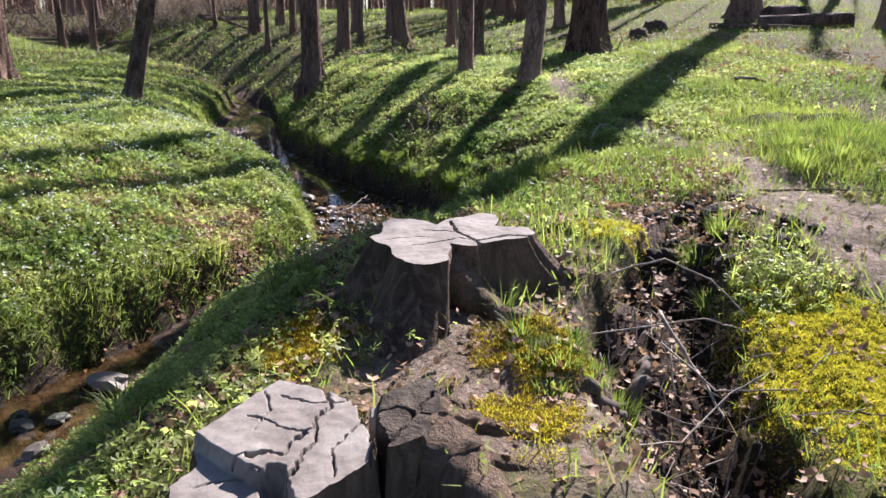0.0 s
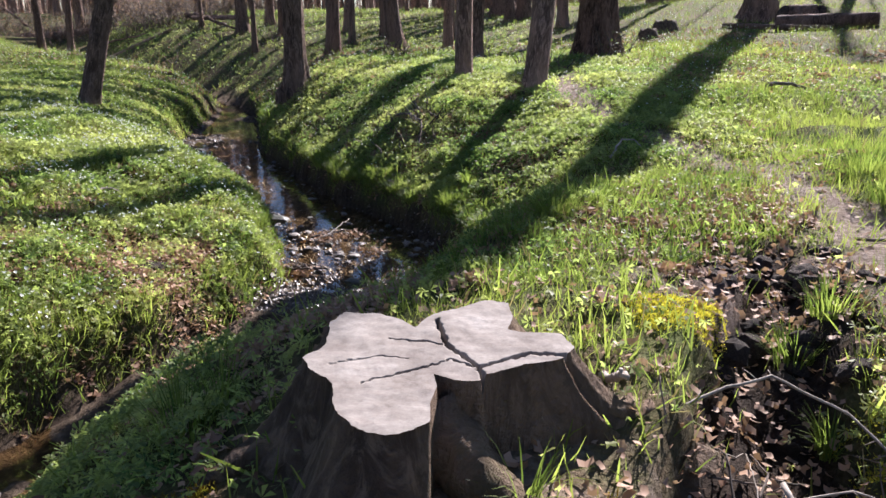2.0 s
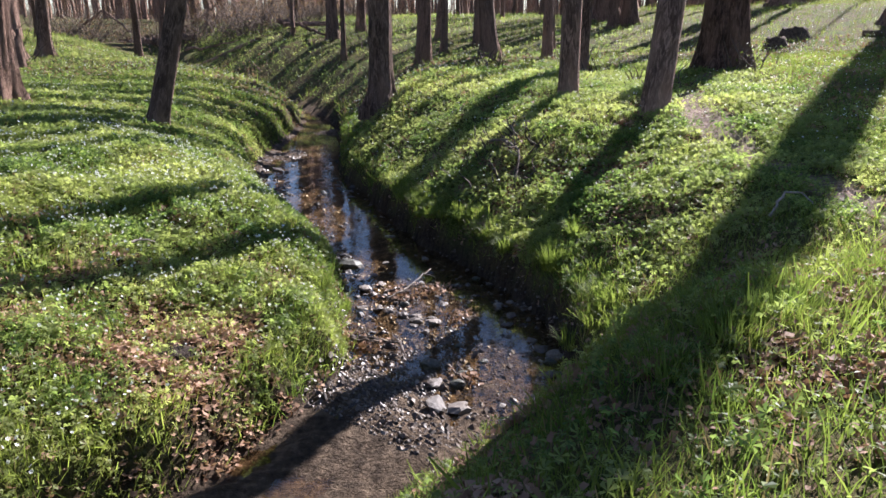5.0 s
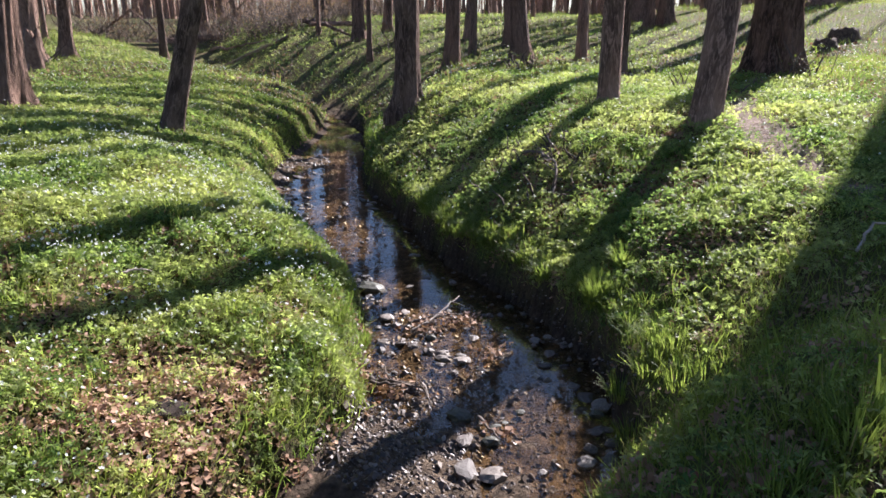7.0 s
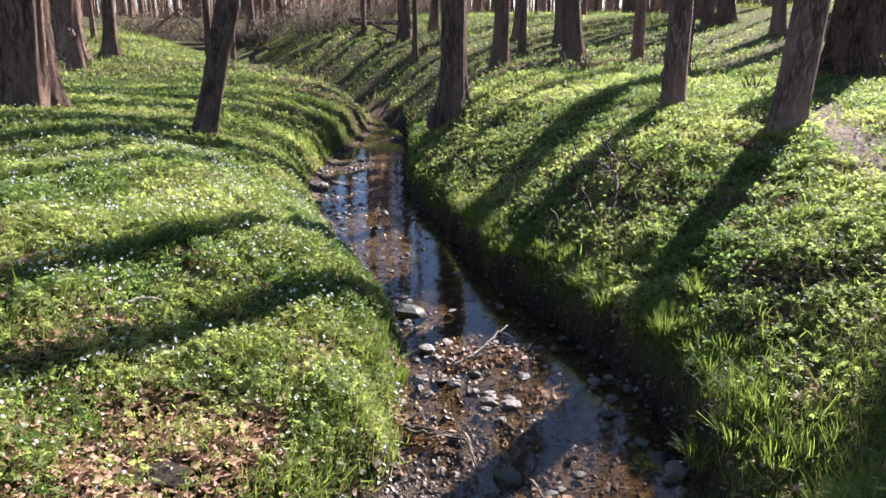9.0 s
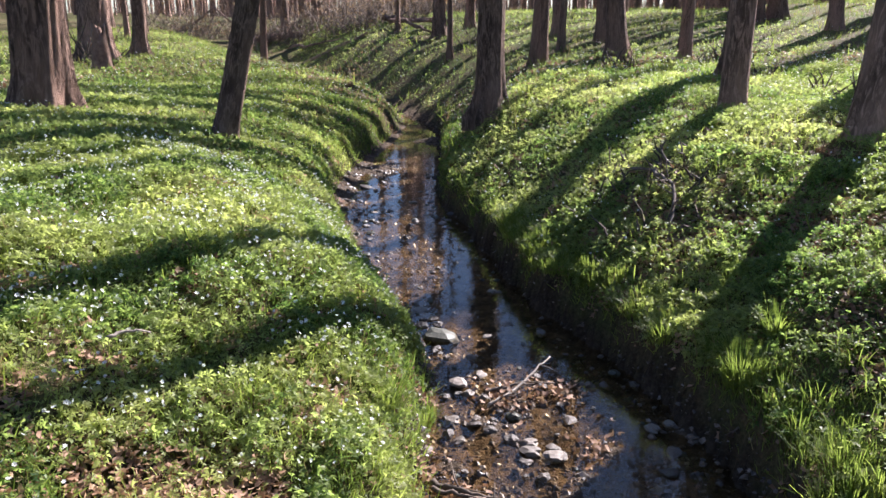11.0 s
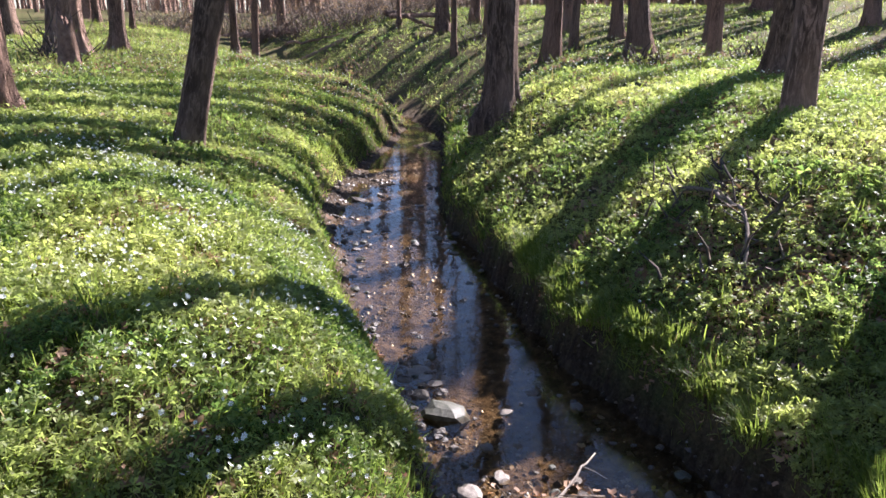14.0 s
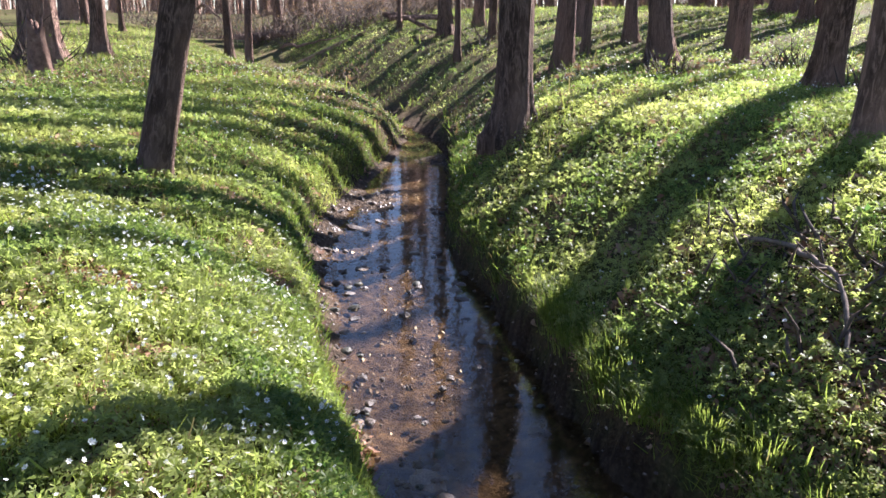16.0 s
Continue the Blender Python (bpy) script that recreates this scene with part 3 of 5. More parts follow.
def splintered_top(radius, base, seed=5, sides=40):
    """A ragged wooden cap, added where the oak is cut off out of view."""
    rng = np.random.default_rng(seed)
    ang = np.linspace(0, 2 * math.pi, sides, endpoint=False)
    rows = [np.column_stack([r * np.cos(ang), r * np.sin(ang), base + z * rng.uniform(.2, 1.0, sides)]) for r, z in ((radius, .05), (radius * .8, .5), (radius * .45, .3), (.01, .1))]
    v, i = np.vstack(rows), np.arange(4 * sides).reshape(4, sides)
    j = np.roll(i, -1, 1)
    return mesh_from("splintered_top", v, np.stack([i[:-1].ravel(), j[:-1].ravel(), j[1:].ravel(), i[1:].ravel()], 1), ROT_WOOD)


part("splintered_top", splintered_top(.34, 2.56), ROT_WOOD, OAK, "ragged wooden cap added out of view on the shortened oak")
tagged(OAK, "thick old oak trunk with deeply furrowed bark, shortened above the view", "tree", "woodland trees")
tree(-8.5, 13.7, .74, 3.0, BARK_OAK, 17, .5, 20, .05, 6, 72, .04, "thick furrowed tree trunk with spread roots among anemones")
tree(-13.6, 20.8, .72, 4.0, BARK, 18, .8, 20, .05, 6, 48, .05, "thick pale-barked tree trunk beside a broken red-brown stub")
tree(-14.2, 23.2, .35, 5.0, BARK_DARK, 19, 1.0, 16, .05, 6, 32, .03)
tree(7.6, 12.0, .40, 0, BARK_DARK, 20, .9, 17, .05, 5, 36, .04, "dark tree trunk with a sprawling root")
# its crown, out of view, is thickened to shade the near bank
LOG_TREE = tree(11.1, 27.6, .98, 1.4, BARK_DARK, 21, .6, 27, .05, 6, 40, .04, "thick dark tree trunk in front of fallen logs", taper=.35, crown=(.62, 12, 1, .09))
# an extra stem high above the view, added to broaden the trunk's shadow
shadow_limb_v, shadow_limb_f = tube([(.05, 0, 10.6), (-.12, 0, 11.4), (-.36, 0, 12.6), (-.58, 0, 14.2), (-.72, 0, 16.5), (-.8, 0, 20.0)], [.30, .30, .27, .24, .20, .12], 12, True, 4, .05)
part("limb", mesh_from("limb", shadow_limb_v, shadow_limb_f, BARK_DARK), None, LOG_TREE, "unseen second stem added to widen the trunk's shadow")

# farther trees of the wood: x, y, diameter, lean
FAR_TREES = [(-3.3, 24.6, .42, 3.1), (-1.25, 23.0, .41, -6.0), (.28, 24.0, .27, 0), (-6.9, 29.3, .17, 0), (-13.9, 29.5, .25, 4), (-26, 35.6, .8, 4),
             (-15.8, 53, .7, -4), (-8.2, 32.7, .46, -2), (-6.3, 31.3, .25, 2), (-3.1, 28, .21, 1.4), (-3.6, 31.2, .38, 2.7), (-2, 29.4, .31, -3)]
FAR_MORE = [(20.0, 33.0, .5, 0), (2.9, 35.8, .85, -5), (4.6, 29.5, .42, -2), (11.8, 41, 1.1, 2), (13.2, 22.2, .5, 0), (-17, 57, 1.0, 2),
            (-7.4, 34.2, .36, 2.5), (3.5, 39.4, .62, -3), (4.9, 44, .75, -4), (-3.5, 57, .4, -4), (12.6, 42.6, .95, -6), (.4, 27.0, .27, -1), (2.9, 32.6, .36, -2), (3.6, 33.2, .52, -4), (6.1, 39, .5, -5),
            (22, 42, .6, -2), (15.5, 46, .5, 2), (26, 36, .55, 0), (19.5, 29, .4, 2), (24.5, 30, .5, -1), (28, 44, .6, 1), (31, 33, .5, 0), (18, 51, .5, -2)]


def far_wood():
    """The trees behind: a few kinds of trunk, copied, each with its own girth and height."""
    kinds, used = [], []
    for k in range(6):
        root = new("tree")
        bark = (BARK, BARK_DARK)[k % 2]
        me, axis = trunk_mesh("trunk", .5, 18.0, bark, 30 + k, (.5, .9, .35, .7, .4, .8)[k], 4 + k, 20, .10, .03)
        part("trunk", me, bark, root)
        part("crown", crown_mesh("crown", axis, 18.0, bark, 30 + k, .58 if k < 4 else .34, 7 if k < 4 else 13, k // 4), bark, root, "bare leafless boughs of early spring")
        tagged(root, "tall bare tree trunk among others of the wood", "tree", "woodland trees")
        kinds.append(root)
    rng = np.random.default_rng(5)
    rows = [*FAR_TREES, *FAR_MORE]
    taken = [(r[0], r[1]) for r in rows] + [(-3.3, 18.3), (-6, 14.2), (.6, 15.7), (.85, 19.3), (1.6, 14), (3.6, 18.4), (-8.7, 13.9), (-13, 20.2), (-14.2, 23.2), (7.2, 11.8), (11.1, 27.6)]
    # the wood goes on in all directions, thinner behind the place where the flight begins
    while len(rows) < 275:
        a, d = rng.uniform(-.95, 1.0), 26 + 70 * rng.random() ** .85
        x, y = d * math.sin(a) - 2, 6 + d * math.cos(a)
        if (y < 30 and -14 < x < 12) or (x > -8 and y < 36) or (x > 0 and y < 41):
            continue
        if brook_side([x], [y])[0][0] < 1.2 or min(math.hypot(x - p, y - q) for p, q in taken) < 1.5:
            continue
        taken.append((x, y))
        rows.append((x, y, .16 + .42 * rng.random() ** 1.6, rng.normal(0, 2)))
    while len(rows) < 303:
        a, d = rng.uniform(0, 2 * math.pi), rng.uniform(12, 55)
        x, y = d * math.cos(a), 4 + d * math.sin(a)
        if (y > 2 and abs(math.atan2(x + 1, y)) < 1.05) or brook_side([x], [y])[0][0] < 1.2 or min(math.hypot(x - p, y - q) for p, q in taken) < 2.5 or (x > 1 and y > -8):
            continue
        taken.append((x, y))
        rows.append((x, y, .25 + .4 * rng.random(), rng.normal(0, 2)))
    for n, (x, y, w, lean) in enumerate(rows):
        m = pose(x, y, float(on_ground(x, y)), rng.normal(0, 1.2), lean) @ pose(0, 0, 0, 0, 0, rng.uniform(0, 360)) @ Matrix.Diagonal((w, w, .8 + .4 * rng.random(), 1))
        # those upstream get fuller crowns, added above the view to block sky mirrored in the brook
        kind = kinds[4 + n % 2] if x < 1 and 22 < y < 60 and x > -32 else kinds[n % 4]
        if kind in used:
            copy_thing(kind, Matrix(m @ Matrix.Diagonal([1 / s for s in (*kind.scale, 1)])))
        else:
            kind.matrix_basis = m
            used.append(kind)


far_wood()


# ---- stumps ----
def outline_points(corners, n):
    c = np.array(corners + corners[:1])
    d = np.concatenate([[0], np.cumsum(np.hypot(*np.diff(c, axis=0).T))])
    u = np.linspace(0, d[-1], n, endpoint=False)
    p = np.stack([np.interp(u, d, c[:, 0]), np.interp(u, d, c[:, 1])], 1)
    for _ in range(2):
        p = .5 * p + .25 * (np.roll(p, 1, 0) + np.roll(p, -1, 0))
    return p


def near_line(p, line):
    """The distance of places of the plan from a broken line."""
    best = np.full(len(p), 9.0)
    for a, b in zip(line[:-1], line[1:]):
        a, b = np.array(a), np.array(b)
        t = np.clip(((p - a) @ (b - a)) / ((b - a) @ (b - a) + 1e-9), 0, 1)
        best = np.minimum(best, np.linalg.norm(p - a - t[:, None] * (b - a), axis=1))
    return best


def stump(label, corners, centre, top, cracks, tilt=(0, 0), spread_foot=.95, seed=3, tiers=(), rugged=.006, rotten=None):
    """A sawn tree stump: flared sides with root ridges below, a weathered cut face with open cracks on top."""
    rng = np.random.default_rng(seed)
    root = new("tree_stump")
    base = float(on_ground(*centre)) - .1
    root.matrix_world = pose(centre[0], centre[1], base)
    n = 440
    o = outline_points(corners, n) - centre
    o = o * (1 + rugged * 2.0 * (wobble(o[:, 0], o[:, 1], .11, seed) + .6 * wobble(o[:, 0], o[:, 1], .05, seed + 1)))[:, None]
    reach = np.linalg.norm(o, axis=1)
    ridge = smooth((reach - reach.min()) / (reach.max() - reach.min()))
    rough = np.repeat(rng.normal(0, 1, (30, n // 2)), 2, 1)

    def height_at(q):
        z = top - base + tilt[0] * q[:, 0] + tilt[1] * q[:, 1]
        for (ax, ay, bx, by, drop) in tiers:
            z = z - drop * smooth(((q[:, 0] + centre[0] - ax) * (by - ay) - (q[:, 1] + centre[1] - ay) * (bx - ax)) / math.hypot(bx - ax, by - ay) / .02 + .5)
        for width, depth, line in cracks:
            d = near_line(q + centre + .007 * np.column_stack([wobble(q[:, 0], q[:, 1], .09, seed), wobble(q[:, 1], q[:, 0], .07, seed + 2)]), line)
            z = z - depth * smooth(1.15 - d / width)
        return z + rugged * np.array([.9 * noise.noise(Vector((a * 7, b * 7, seed))) + .5 * noise.noise(Vector((a * 21, b * 21, seed + 5))) for a, b in q])

    rings = 110
    cap = np.concatenate([o * max(k / rings, .004) for k in range(rings)] + [o])
    cap = np.column_stack([cap, height_at(cap)])
    i = np.arange((rings + 1) * n).reshape(rings + 1, n)
    j = np.roll(i, -1, 1)
    f = np.stack([i[:-1].ravel(), i[1:].ravel(), j[1:].ravel(), j[:-1].ravel()], 1)
    top_mesh = mesh_from("cut_face", cap, f, CUT_WOOD)
    if rotten is not None:
        top_mesh.materials.append(ROT_WOOD)
        top_mesh.polygons.foreach_set("material_index", (cap[f].mean(1)[:, 0] + centre[0] > rotten).astype(np.int32))
    side = []
    rows = 26
    edge = cap[-n:, 2]
    for k in range(rows + 1):
        u = k / rows
        grow = spread_foot * (u ** 1.55) * (.12 + 1.25 * ridge) + .03 * smooth(u * 6)
        tex = 1 + rugged * (rough[k % 30] * .5 + 1.4 * np.sin(np.arange(n) * .5 + 3 * np.sin(np.arange(n) * .07))) * smooth(u * 5)
        q = o * (1.0 + grow * tex)[:, None] * np.where(u > 0, tex, 1)[:, None] if k else o
        side.append(np.column_stack([q, edge * (1 - u) + (-.15) * u]))
    v = np.vstack(side)
    i = np.arange(len(v)).reshape(rows + 1, n)
    j = np.roll(i, -1, 1)
    f = np.stack([i[:-1].ravel(), i[1:].ravel(), j[1:].ravel(), j[:-1].ravel()], 1)
    part("cut_face", top_mesh, CUT_WOOD, root, "weathered grey sawn wood with open cracks")
    part("bark_side", mesh_from("bark_side", v, f, BARK_STUMP), BARK_STUMP, root, "dark old bark, mossy at the foot")
    return tagged(root, label, "stump", "sawn stumps")


def stump_root(owner, pts, radii, seed=1, name="root", material=None):
    inv = owner.matrix_world.inverted()
    p = np.array([inv @ Vector((x, y, float(on_ground(x, y)) + lift)) for x, y, lift in pts])
    p = np.column_stack([np.interp(np.linspace(0, 1, 16), np.linspace(0, 1, len(p)), p[:, k]) for k in range(3)])
    r = np.interp(np.linspace(0, 1, 16), np.linspace(0, 1, len(radii)), radii)
    v, f = tube(p + np.random.default_rng(seed).normal(0, .006, p.shape), r * .85, 14, True, seed, .14)
    part(name, mesh_from(name, v, f, material or BARK_STUMP), None, owner)


LOBED = [(-.393, 3.667), (-.33, 3.76), (-.345, 3.953), (-.306, 4.05), (-.165, 4.035), (-.079, 3.968), (-.036, 3.905), (.015, 4.018), (.113, 4.087), (.233, 4.179), (.317, 4.141), (.324, 4.0),
         (.292, 3.889), (.367, 3.859), (.471, 3.859), (.507, 3.744), (.448, 3.653), (.336, 3.616), (.191, 3.546), (.177, 3.501), (.099, 3.501), (.022, 3.558), (.046, 3.469), (.022, 3.349),
         (.029, 3.267), (-.033, 3.217), (-.099, 3.2), (-.18, 3.242), (-.242, 3.331), (-.261, 3.428), (-.27, 3.491), (-.361, 3.593)]
stump_far = stump("lobed sawn tree stump with a cracked grey top and mossy foot", LOBED, (.02, 3.66), 1.6,
                  [(.010, .10, [(.043, 3.985), (.074, 3.759), (.127, 3.679), (.177, 3.592), (.207, 3.616), (.345, 3.692), (.465, 3.684)]), (.008, .06, [(.177, 3.592), (.189, 3.5)]),
                   (.005, .03, [(-.122, 3.815), (.005, 3.792), (.056, 3.759)]), (.005, .035, [(-.188, 3.491), (-.07, 3.558), (.091, 3.649), (.159, 3.592)]), (.004, .015, [(-.3, 3.62), (-.15, 3.68), (-.05, 3.66)])], seed=3)
stump_root(stump_far, [(.02, 3.52, .10), (.14, 3.40, .05), (.26, 3.28, .015), (.40, 3.20, -.01), (.54, 3.13, -.05)], [.15, .105, .07, .05, .02], 1)
stump_root(stump_far, [(.40, 3.72, .12), (.6, 3.74, .04), (.78, 3.78, -.02), (.95, 3.74, -.07)], [.07, .055, .04, .02], 2)
stump_root(stump_far, [(-.32, 3.7, .14), (-.5, 3.62, .04), (-.66, 3.52, .0), (-.8, 3.4, -.05)], [.08, .06, .04, .02], 3)
BLOCKY = [(-.767, 1.695), (-.72, 1.80), (-.777, 1.933), (-.694, 2.02), (-.66, 2.169), (-.604, 2.258), (-.459, 2.19), (-.323, 2.13), (-.255, 2.03), (-.212, 2.05), (-.096, 2.204), (-.038, 2.219), (.0, 2.06), (-.012, 1.92), (-.07, 1.85), (-.141, 1.80), (-.195, 1.79),
          (-.285, 1.675), (-.376, 1.585), (-.40, 1.50), (-.55, 1.47), (-.70, 1.55)]
stump_near = stump("broad broken sawn stump with split blocky grey top", BLOCKY, (-.43, 1.87), 1.5,
                   [(.018, .22, [(-.27, 2.08), (-.245, 2.0), (-.215, 1.94), (-.20, 1.87), (-.175, 1.83), (-.19, 1.77)]), (.0045, .06, [(-.394, 1.952), (-.385, 1.87), (-.41, 1.798), (-.415, 1.73), (-.437, 1.663), (-.455, 1.6), (-.465, 1.50)]),
                    (.006, .05, [(-.605, 1.77), (-.575, 1.795), (-.548, 1.788), (-.50, 1.80), (-.463, 1.784), (-.45, 1.84), (-.434, 1.888), (-.40, 1.93), (-.399, 1.985), (-.365, 2.055)]), (.014, .03, [(-.56, 1.785), (-.52, 1.795)]), (.012, .03, [(-.44, 1.87), (-.42, 1.90)]),
                    (.004, .03, [(-.537, 2.13), (-.47, 2.10), (-.414, 2.073), (-.36, 2.09), (-.31, 2.129)]), (.007, .04, [(-.365, 2.055), (-.38, 2.11), (-.40, 2.17)]), (.0045, .03, [(-.257, 1.985), (-.30, 1.90), (-.33, 1.82), (-.30, 1.70)]), (.040, .16, [(-.44, 1.60), (-.475, 1.70)]),
                    (.006, .04, [(-.16, 1.82), (-.12, 1.90), (-.09, 1.98), (-.03, 2.12)]), (.005, .03, [(-.2, 2.0), (-.14, 2.02), (-.1, 1.99), (-.02, 1.97)]), (.0045, .014, [(-.70, 1.70), (-.62, 1.74), (-.56, 1.735), (-.47, 1.70)]), (.0045, .014, [(-.62, 2.0), (-.55, 1.98), (-.50, 1.93), (-.41, 1.90)]), (.0045, .014, [(-.60, 2.16), (-.56, 2.04), (-.58, 1.92)])],
                   (.0, .0), .42, 4, [(-.58, 2.25, -.72, 1.98, .06), (-.80, 1.93, -.64, 1.80, .05), (-.21, 1.6, -.21, 2.4, -.03), (-.46, 1.5, -.36, 2.1, .012), (-.08, 1.7, .03, 2.3, .07)], .007, -.215)
stump_root(stump_near, [(-.08, 2.00, .10), (.03, 1.90, .04), (.13, 1.76, -.01), (.26, 1.6, -.06)], [.15, .14, .11, .07], 7)
stump_root(stump_near, [(-.06, 2.16, .06), (.10, 2.2, .02), (.24, 2.18, .0), (.4, 2.14, -.05)], [.07, .045, .034, .02], 4)
stump_root(stump_near, [(-.1, 2.0, .04), (.08, 1.98, .01), (.22, 1.98, -.01), (.38, 2.02, -.06)], [.07, .05, .04, .02], 5)
stump_root(stump_near, [(-.04, 2.24, .05), (.06, 2.36, .02), (.15, 2.5, -.04)], [.06, .045, .02], 6)

# ---- things in and beside the brook ----
def stone_mesh(name, seed, material, flat=.6, detail=2):
    """An uneven, rounded pebble one metre across."""
    rng = np.random.default_rng(seed)
    bm = bmesh.new()
    bmesh.ops.create_icosphere(bm, subdivisions=detail, radius=.5)
    off = Vector(rng.uniform(-20, 20, 3))
    for v in bm.verts:
        k = 1 + .55 * noise.noise(v.co * 2.4 + off) + .25 * noise.noise(v.co * 5 + off)
        v.co = Vector((v.co.x * k, v.co.y * k * .78, v.co.z * k * flat))
    me = bpy.data.meshes.new(name)
    bm.to_mesh(me)
    bm.free()
    me.polygons.foreach_set("use_smooth", np.full(len(me.polygons), False))
    me.materials.append(material)
    return me


STONES = [stone_mesh("stone", 40 + k, (STONE, STONE_PALE, STONE, STONE_WET, STONE, STONE)[k], .34 + .05 * k) for k in range(6)]


def lay_stone(x, y, size, kind=0, label="", sunk=.28, turn=None):
    rng = random.Random(int((x * 91 + y * 57) * 100))
    z = max(float(on_ground(x, y)), float(water_level(y)) - .22 * size if size < .25 else -9)
    ob = new("stone", STONES[kind])
    ob.matrix_world = pose(x, y, z + size * (.5 - sunk) * .55, rng.uniform(-12, 12), rng.uniform(-12, 12), rng.uniform(0, 360) if turn is None else turn) @ Matrix.Diagonal((size, size, size, 1))
    return tagged(ob, label or ("rounded grey-brown stone lying in the brook", "pale rounded stone lying in the brook", "flat brown stone at the water's edge", "dark wet stone at the water's edge",
                                "rounded brown stone in the shallow water", "small grey stone on the gravel")[kind], "stone", "brook stones")


lay_stone(-2.23, 11.34, .36, 3, "large dark wet boulder with moss, standing in the brook", .2, 20)
lay_stone(-2.57, 11.88, .24, 1, "broad flat pale stone above the water", .35, 10)
for sx, sy, ss, sk in ((-2.42, 11.73, .15, 0), (-2.47, 11.54, .16, 4), (-2.59, 11.33, .22, 3), (-2.71, 11.56, .18, 3), (-2.5, 11.68, .12, 2), (-2.33, 11.6, .10, 5), (-2.66, 11.72, .12, 0)):
    lay_stone(sx, sy, ss, sk)
lay_stone(-1.85, 10.49, .15, 1, "white rounded stone shining in the shallow water", .15)
lay_stone(-1.01, 9.75, .18, 1, "pale stone in the middle of the gravel bar")
lay_stone(-.57, 8.05, .19, 1, "white broken stone on the brook's edge", .2)
lay_stone(-.89, 8.77, .21, 3, "dark round stone beside drifted twigs")
lay_stone(-2.62, 5.0, .32, 1, "big pale stone on the shaded brook bed", .15)
for sx, sy, ss, sk in ((-2.14, 10.54, .13, 0), (-1.71, 10.72, .12, 1), (-1.86, 11.0, .11, 0), (-1.16, 9.74, .15, 1), (-1.35, 10.14, .12, 3), (-1.2, 10.67, .14, 2), (-.95, 10.21, .13, 0), (-1.75, 9.81, .10, 4), (-1.92, 10.57, .09, 5), (-.51, 10.86, .10, 2),
                       (.08, 9.24, .20, 0), (.18, 9.12, .19, 1), (.12, 8.73, .15, 2), (.2, 8.78, .13, 0), (.04, 8.32, .14, 1), (.2, 8.38, .13, 3), (-.03, 9.42, .13, 0), (.07, 8.5, .12, 4), (-.27, 9.73, .13, 0), (.14, 8.98, .14, 3), (.22, 8.58, .12, 0),
                       (-.74, 8.02, .20, 0), (-.62, 8.47, .15, 3), (-1.18, 9.84, .11, 1), (-1.02, 9.84, .13, 0), (-1.17, 9.62, .10, 2), (-.8, 8.4, .14, 0), (-.24, 9.97, .13, 0), (-2.69, 4.1, .17, 1), (-2.95, 4.4, .2, 3), (-2.75, 4.5, .18, 3), (-3.05, 4.55, .16, 3)):
    lay_stone(sx, sy, ss, sk)
for sx, sy, ss, sk in ((-4.41, 15.39, .15, 0), (-4.15, 15.47, .15, 2), (-4.24, 14.65, .15, 0), (-4.49, 14.89, .12, 4), (-3.22, 15.02, .16, 1), (-3.08, 14.81, .17, 0), (-3.51, 14.25, .12, 4), (-4.0, 16.1, .16, 1),
                       (-3.55, 15.66, .14, 0), (-5.1, 16.92, .28, 0), (-4.58, 15.23, .14, 2), (-4.51, 15.73, .13, 0), (-4.2, 14.17, .11, 3), (-3.91, 13.75, .12, 0), (-3.61, 15.0, .10, 5), (-4.32, 14.8, .11, 3), (-3.4, 15.3, .12, 3), (-3.95, 14.05, .12, 2),
                       (-4.05, 14.3, .14, 3), (-3.75, 13.4, .13, 3), (-3.2, 15.2, .13, 0), (-3.75, 16.2, .16, 0), (-4.9, 17.3, .16, 2)):
    lay_stone(sx, sy, ss, sk)


def edge_stones(count, seed=8):
    """Stones along both edges of the bed and over the gravel bars."""
    rng = np.random.default_rng(seed)
    made = 0
    while made < count:
        k = int(rng.integers(170, 330))
        bx, by, bw = BROOK_FINE[k]
        way = BROOK_FINE[k + 1, :2] - BROOK_FINE[k - 1, :2]
        way /= np.linalg.norm(way)
        off = bw * (rng.choice([-1, 1]) * rng.uniform(.62, 1.0) if rng.random() < .62 else rng.uniform(-.8, .8))
        x, y = bx - way[1] * off, by + way[0] * off
        if by > 22 or (by > 10.2 and rng.random() < .25 and abs(off) < bw * .6):
            continue
        lay_stone(float(x), float(y), .04 + .10 * rng.random() ** 2.2, int(rng.choice([0, 0, 2, 3, 4, 5, 5, 1, 0, 2])))
        made += 1


edge_stones(170)


def bar_stones(count, seed=18):
    """Dark stones strewn over the shallow gravel bars."""
    rng = np.random.default_rng(seed)
    for k in range(count):
        x, y = ((rng.normal(-1.45, .35), rng.normal(10.5, .4)), (rng.normal(-.85, .5), rng.normal(9.2, .6)), (rng.normal(-2.6, .12), rng.normal(12.0, .5)))[k % 3]
        if brook_side([x], [y])[0][0] > .05:
            continue
        lay_stone(float(x), float(y), .035 + .085 * rng.random() ** 1.8, int(rng.choice([0, 2, 3, 3, 4, 5, 0, 2, 1])))


bar_stones(70)


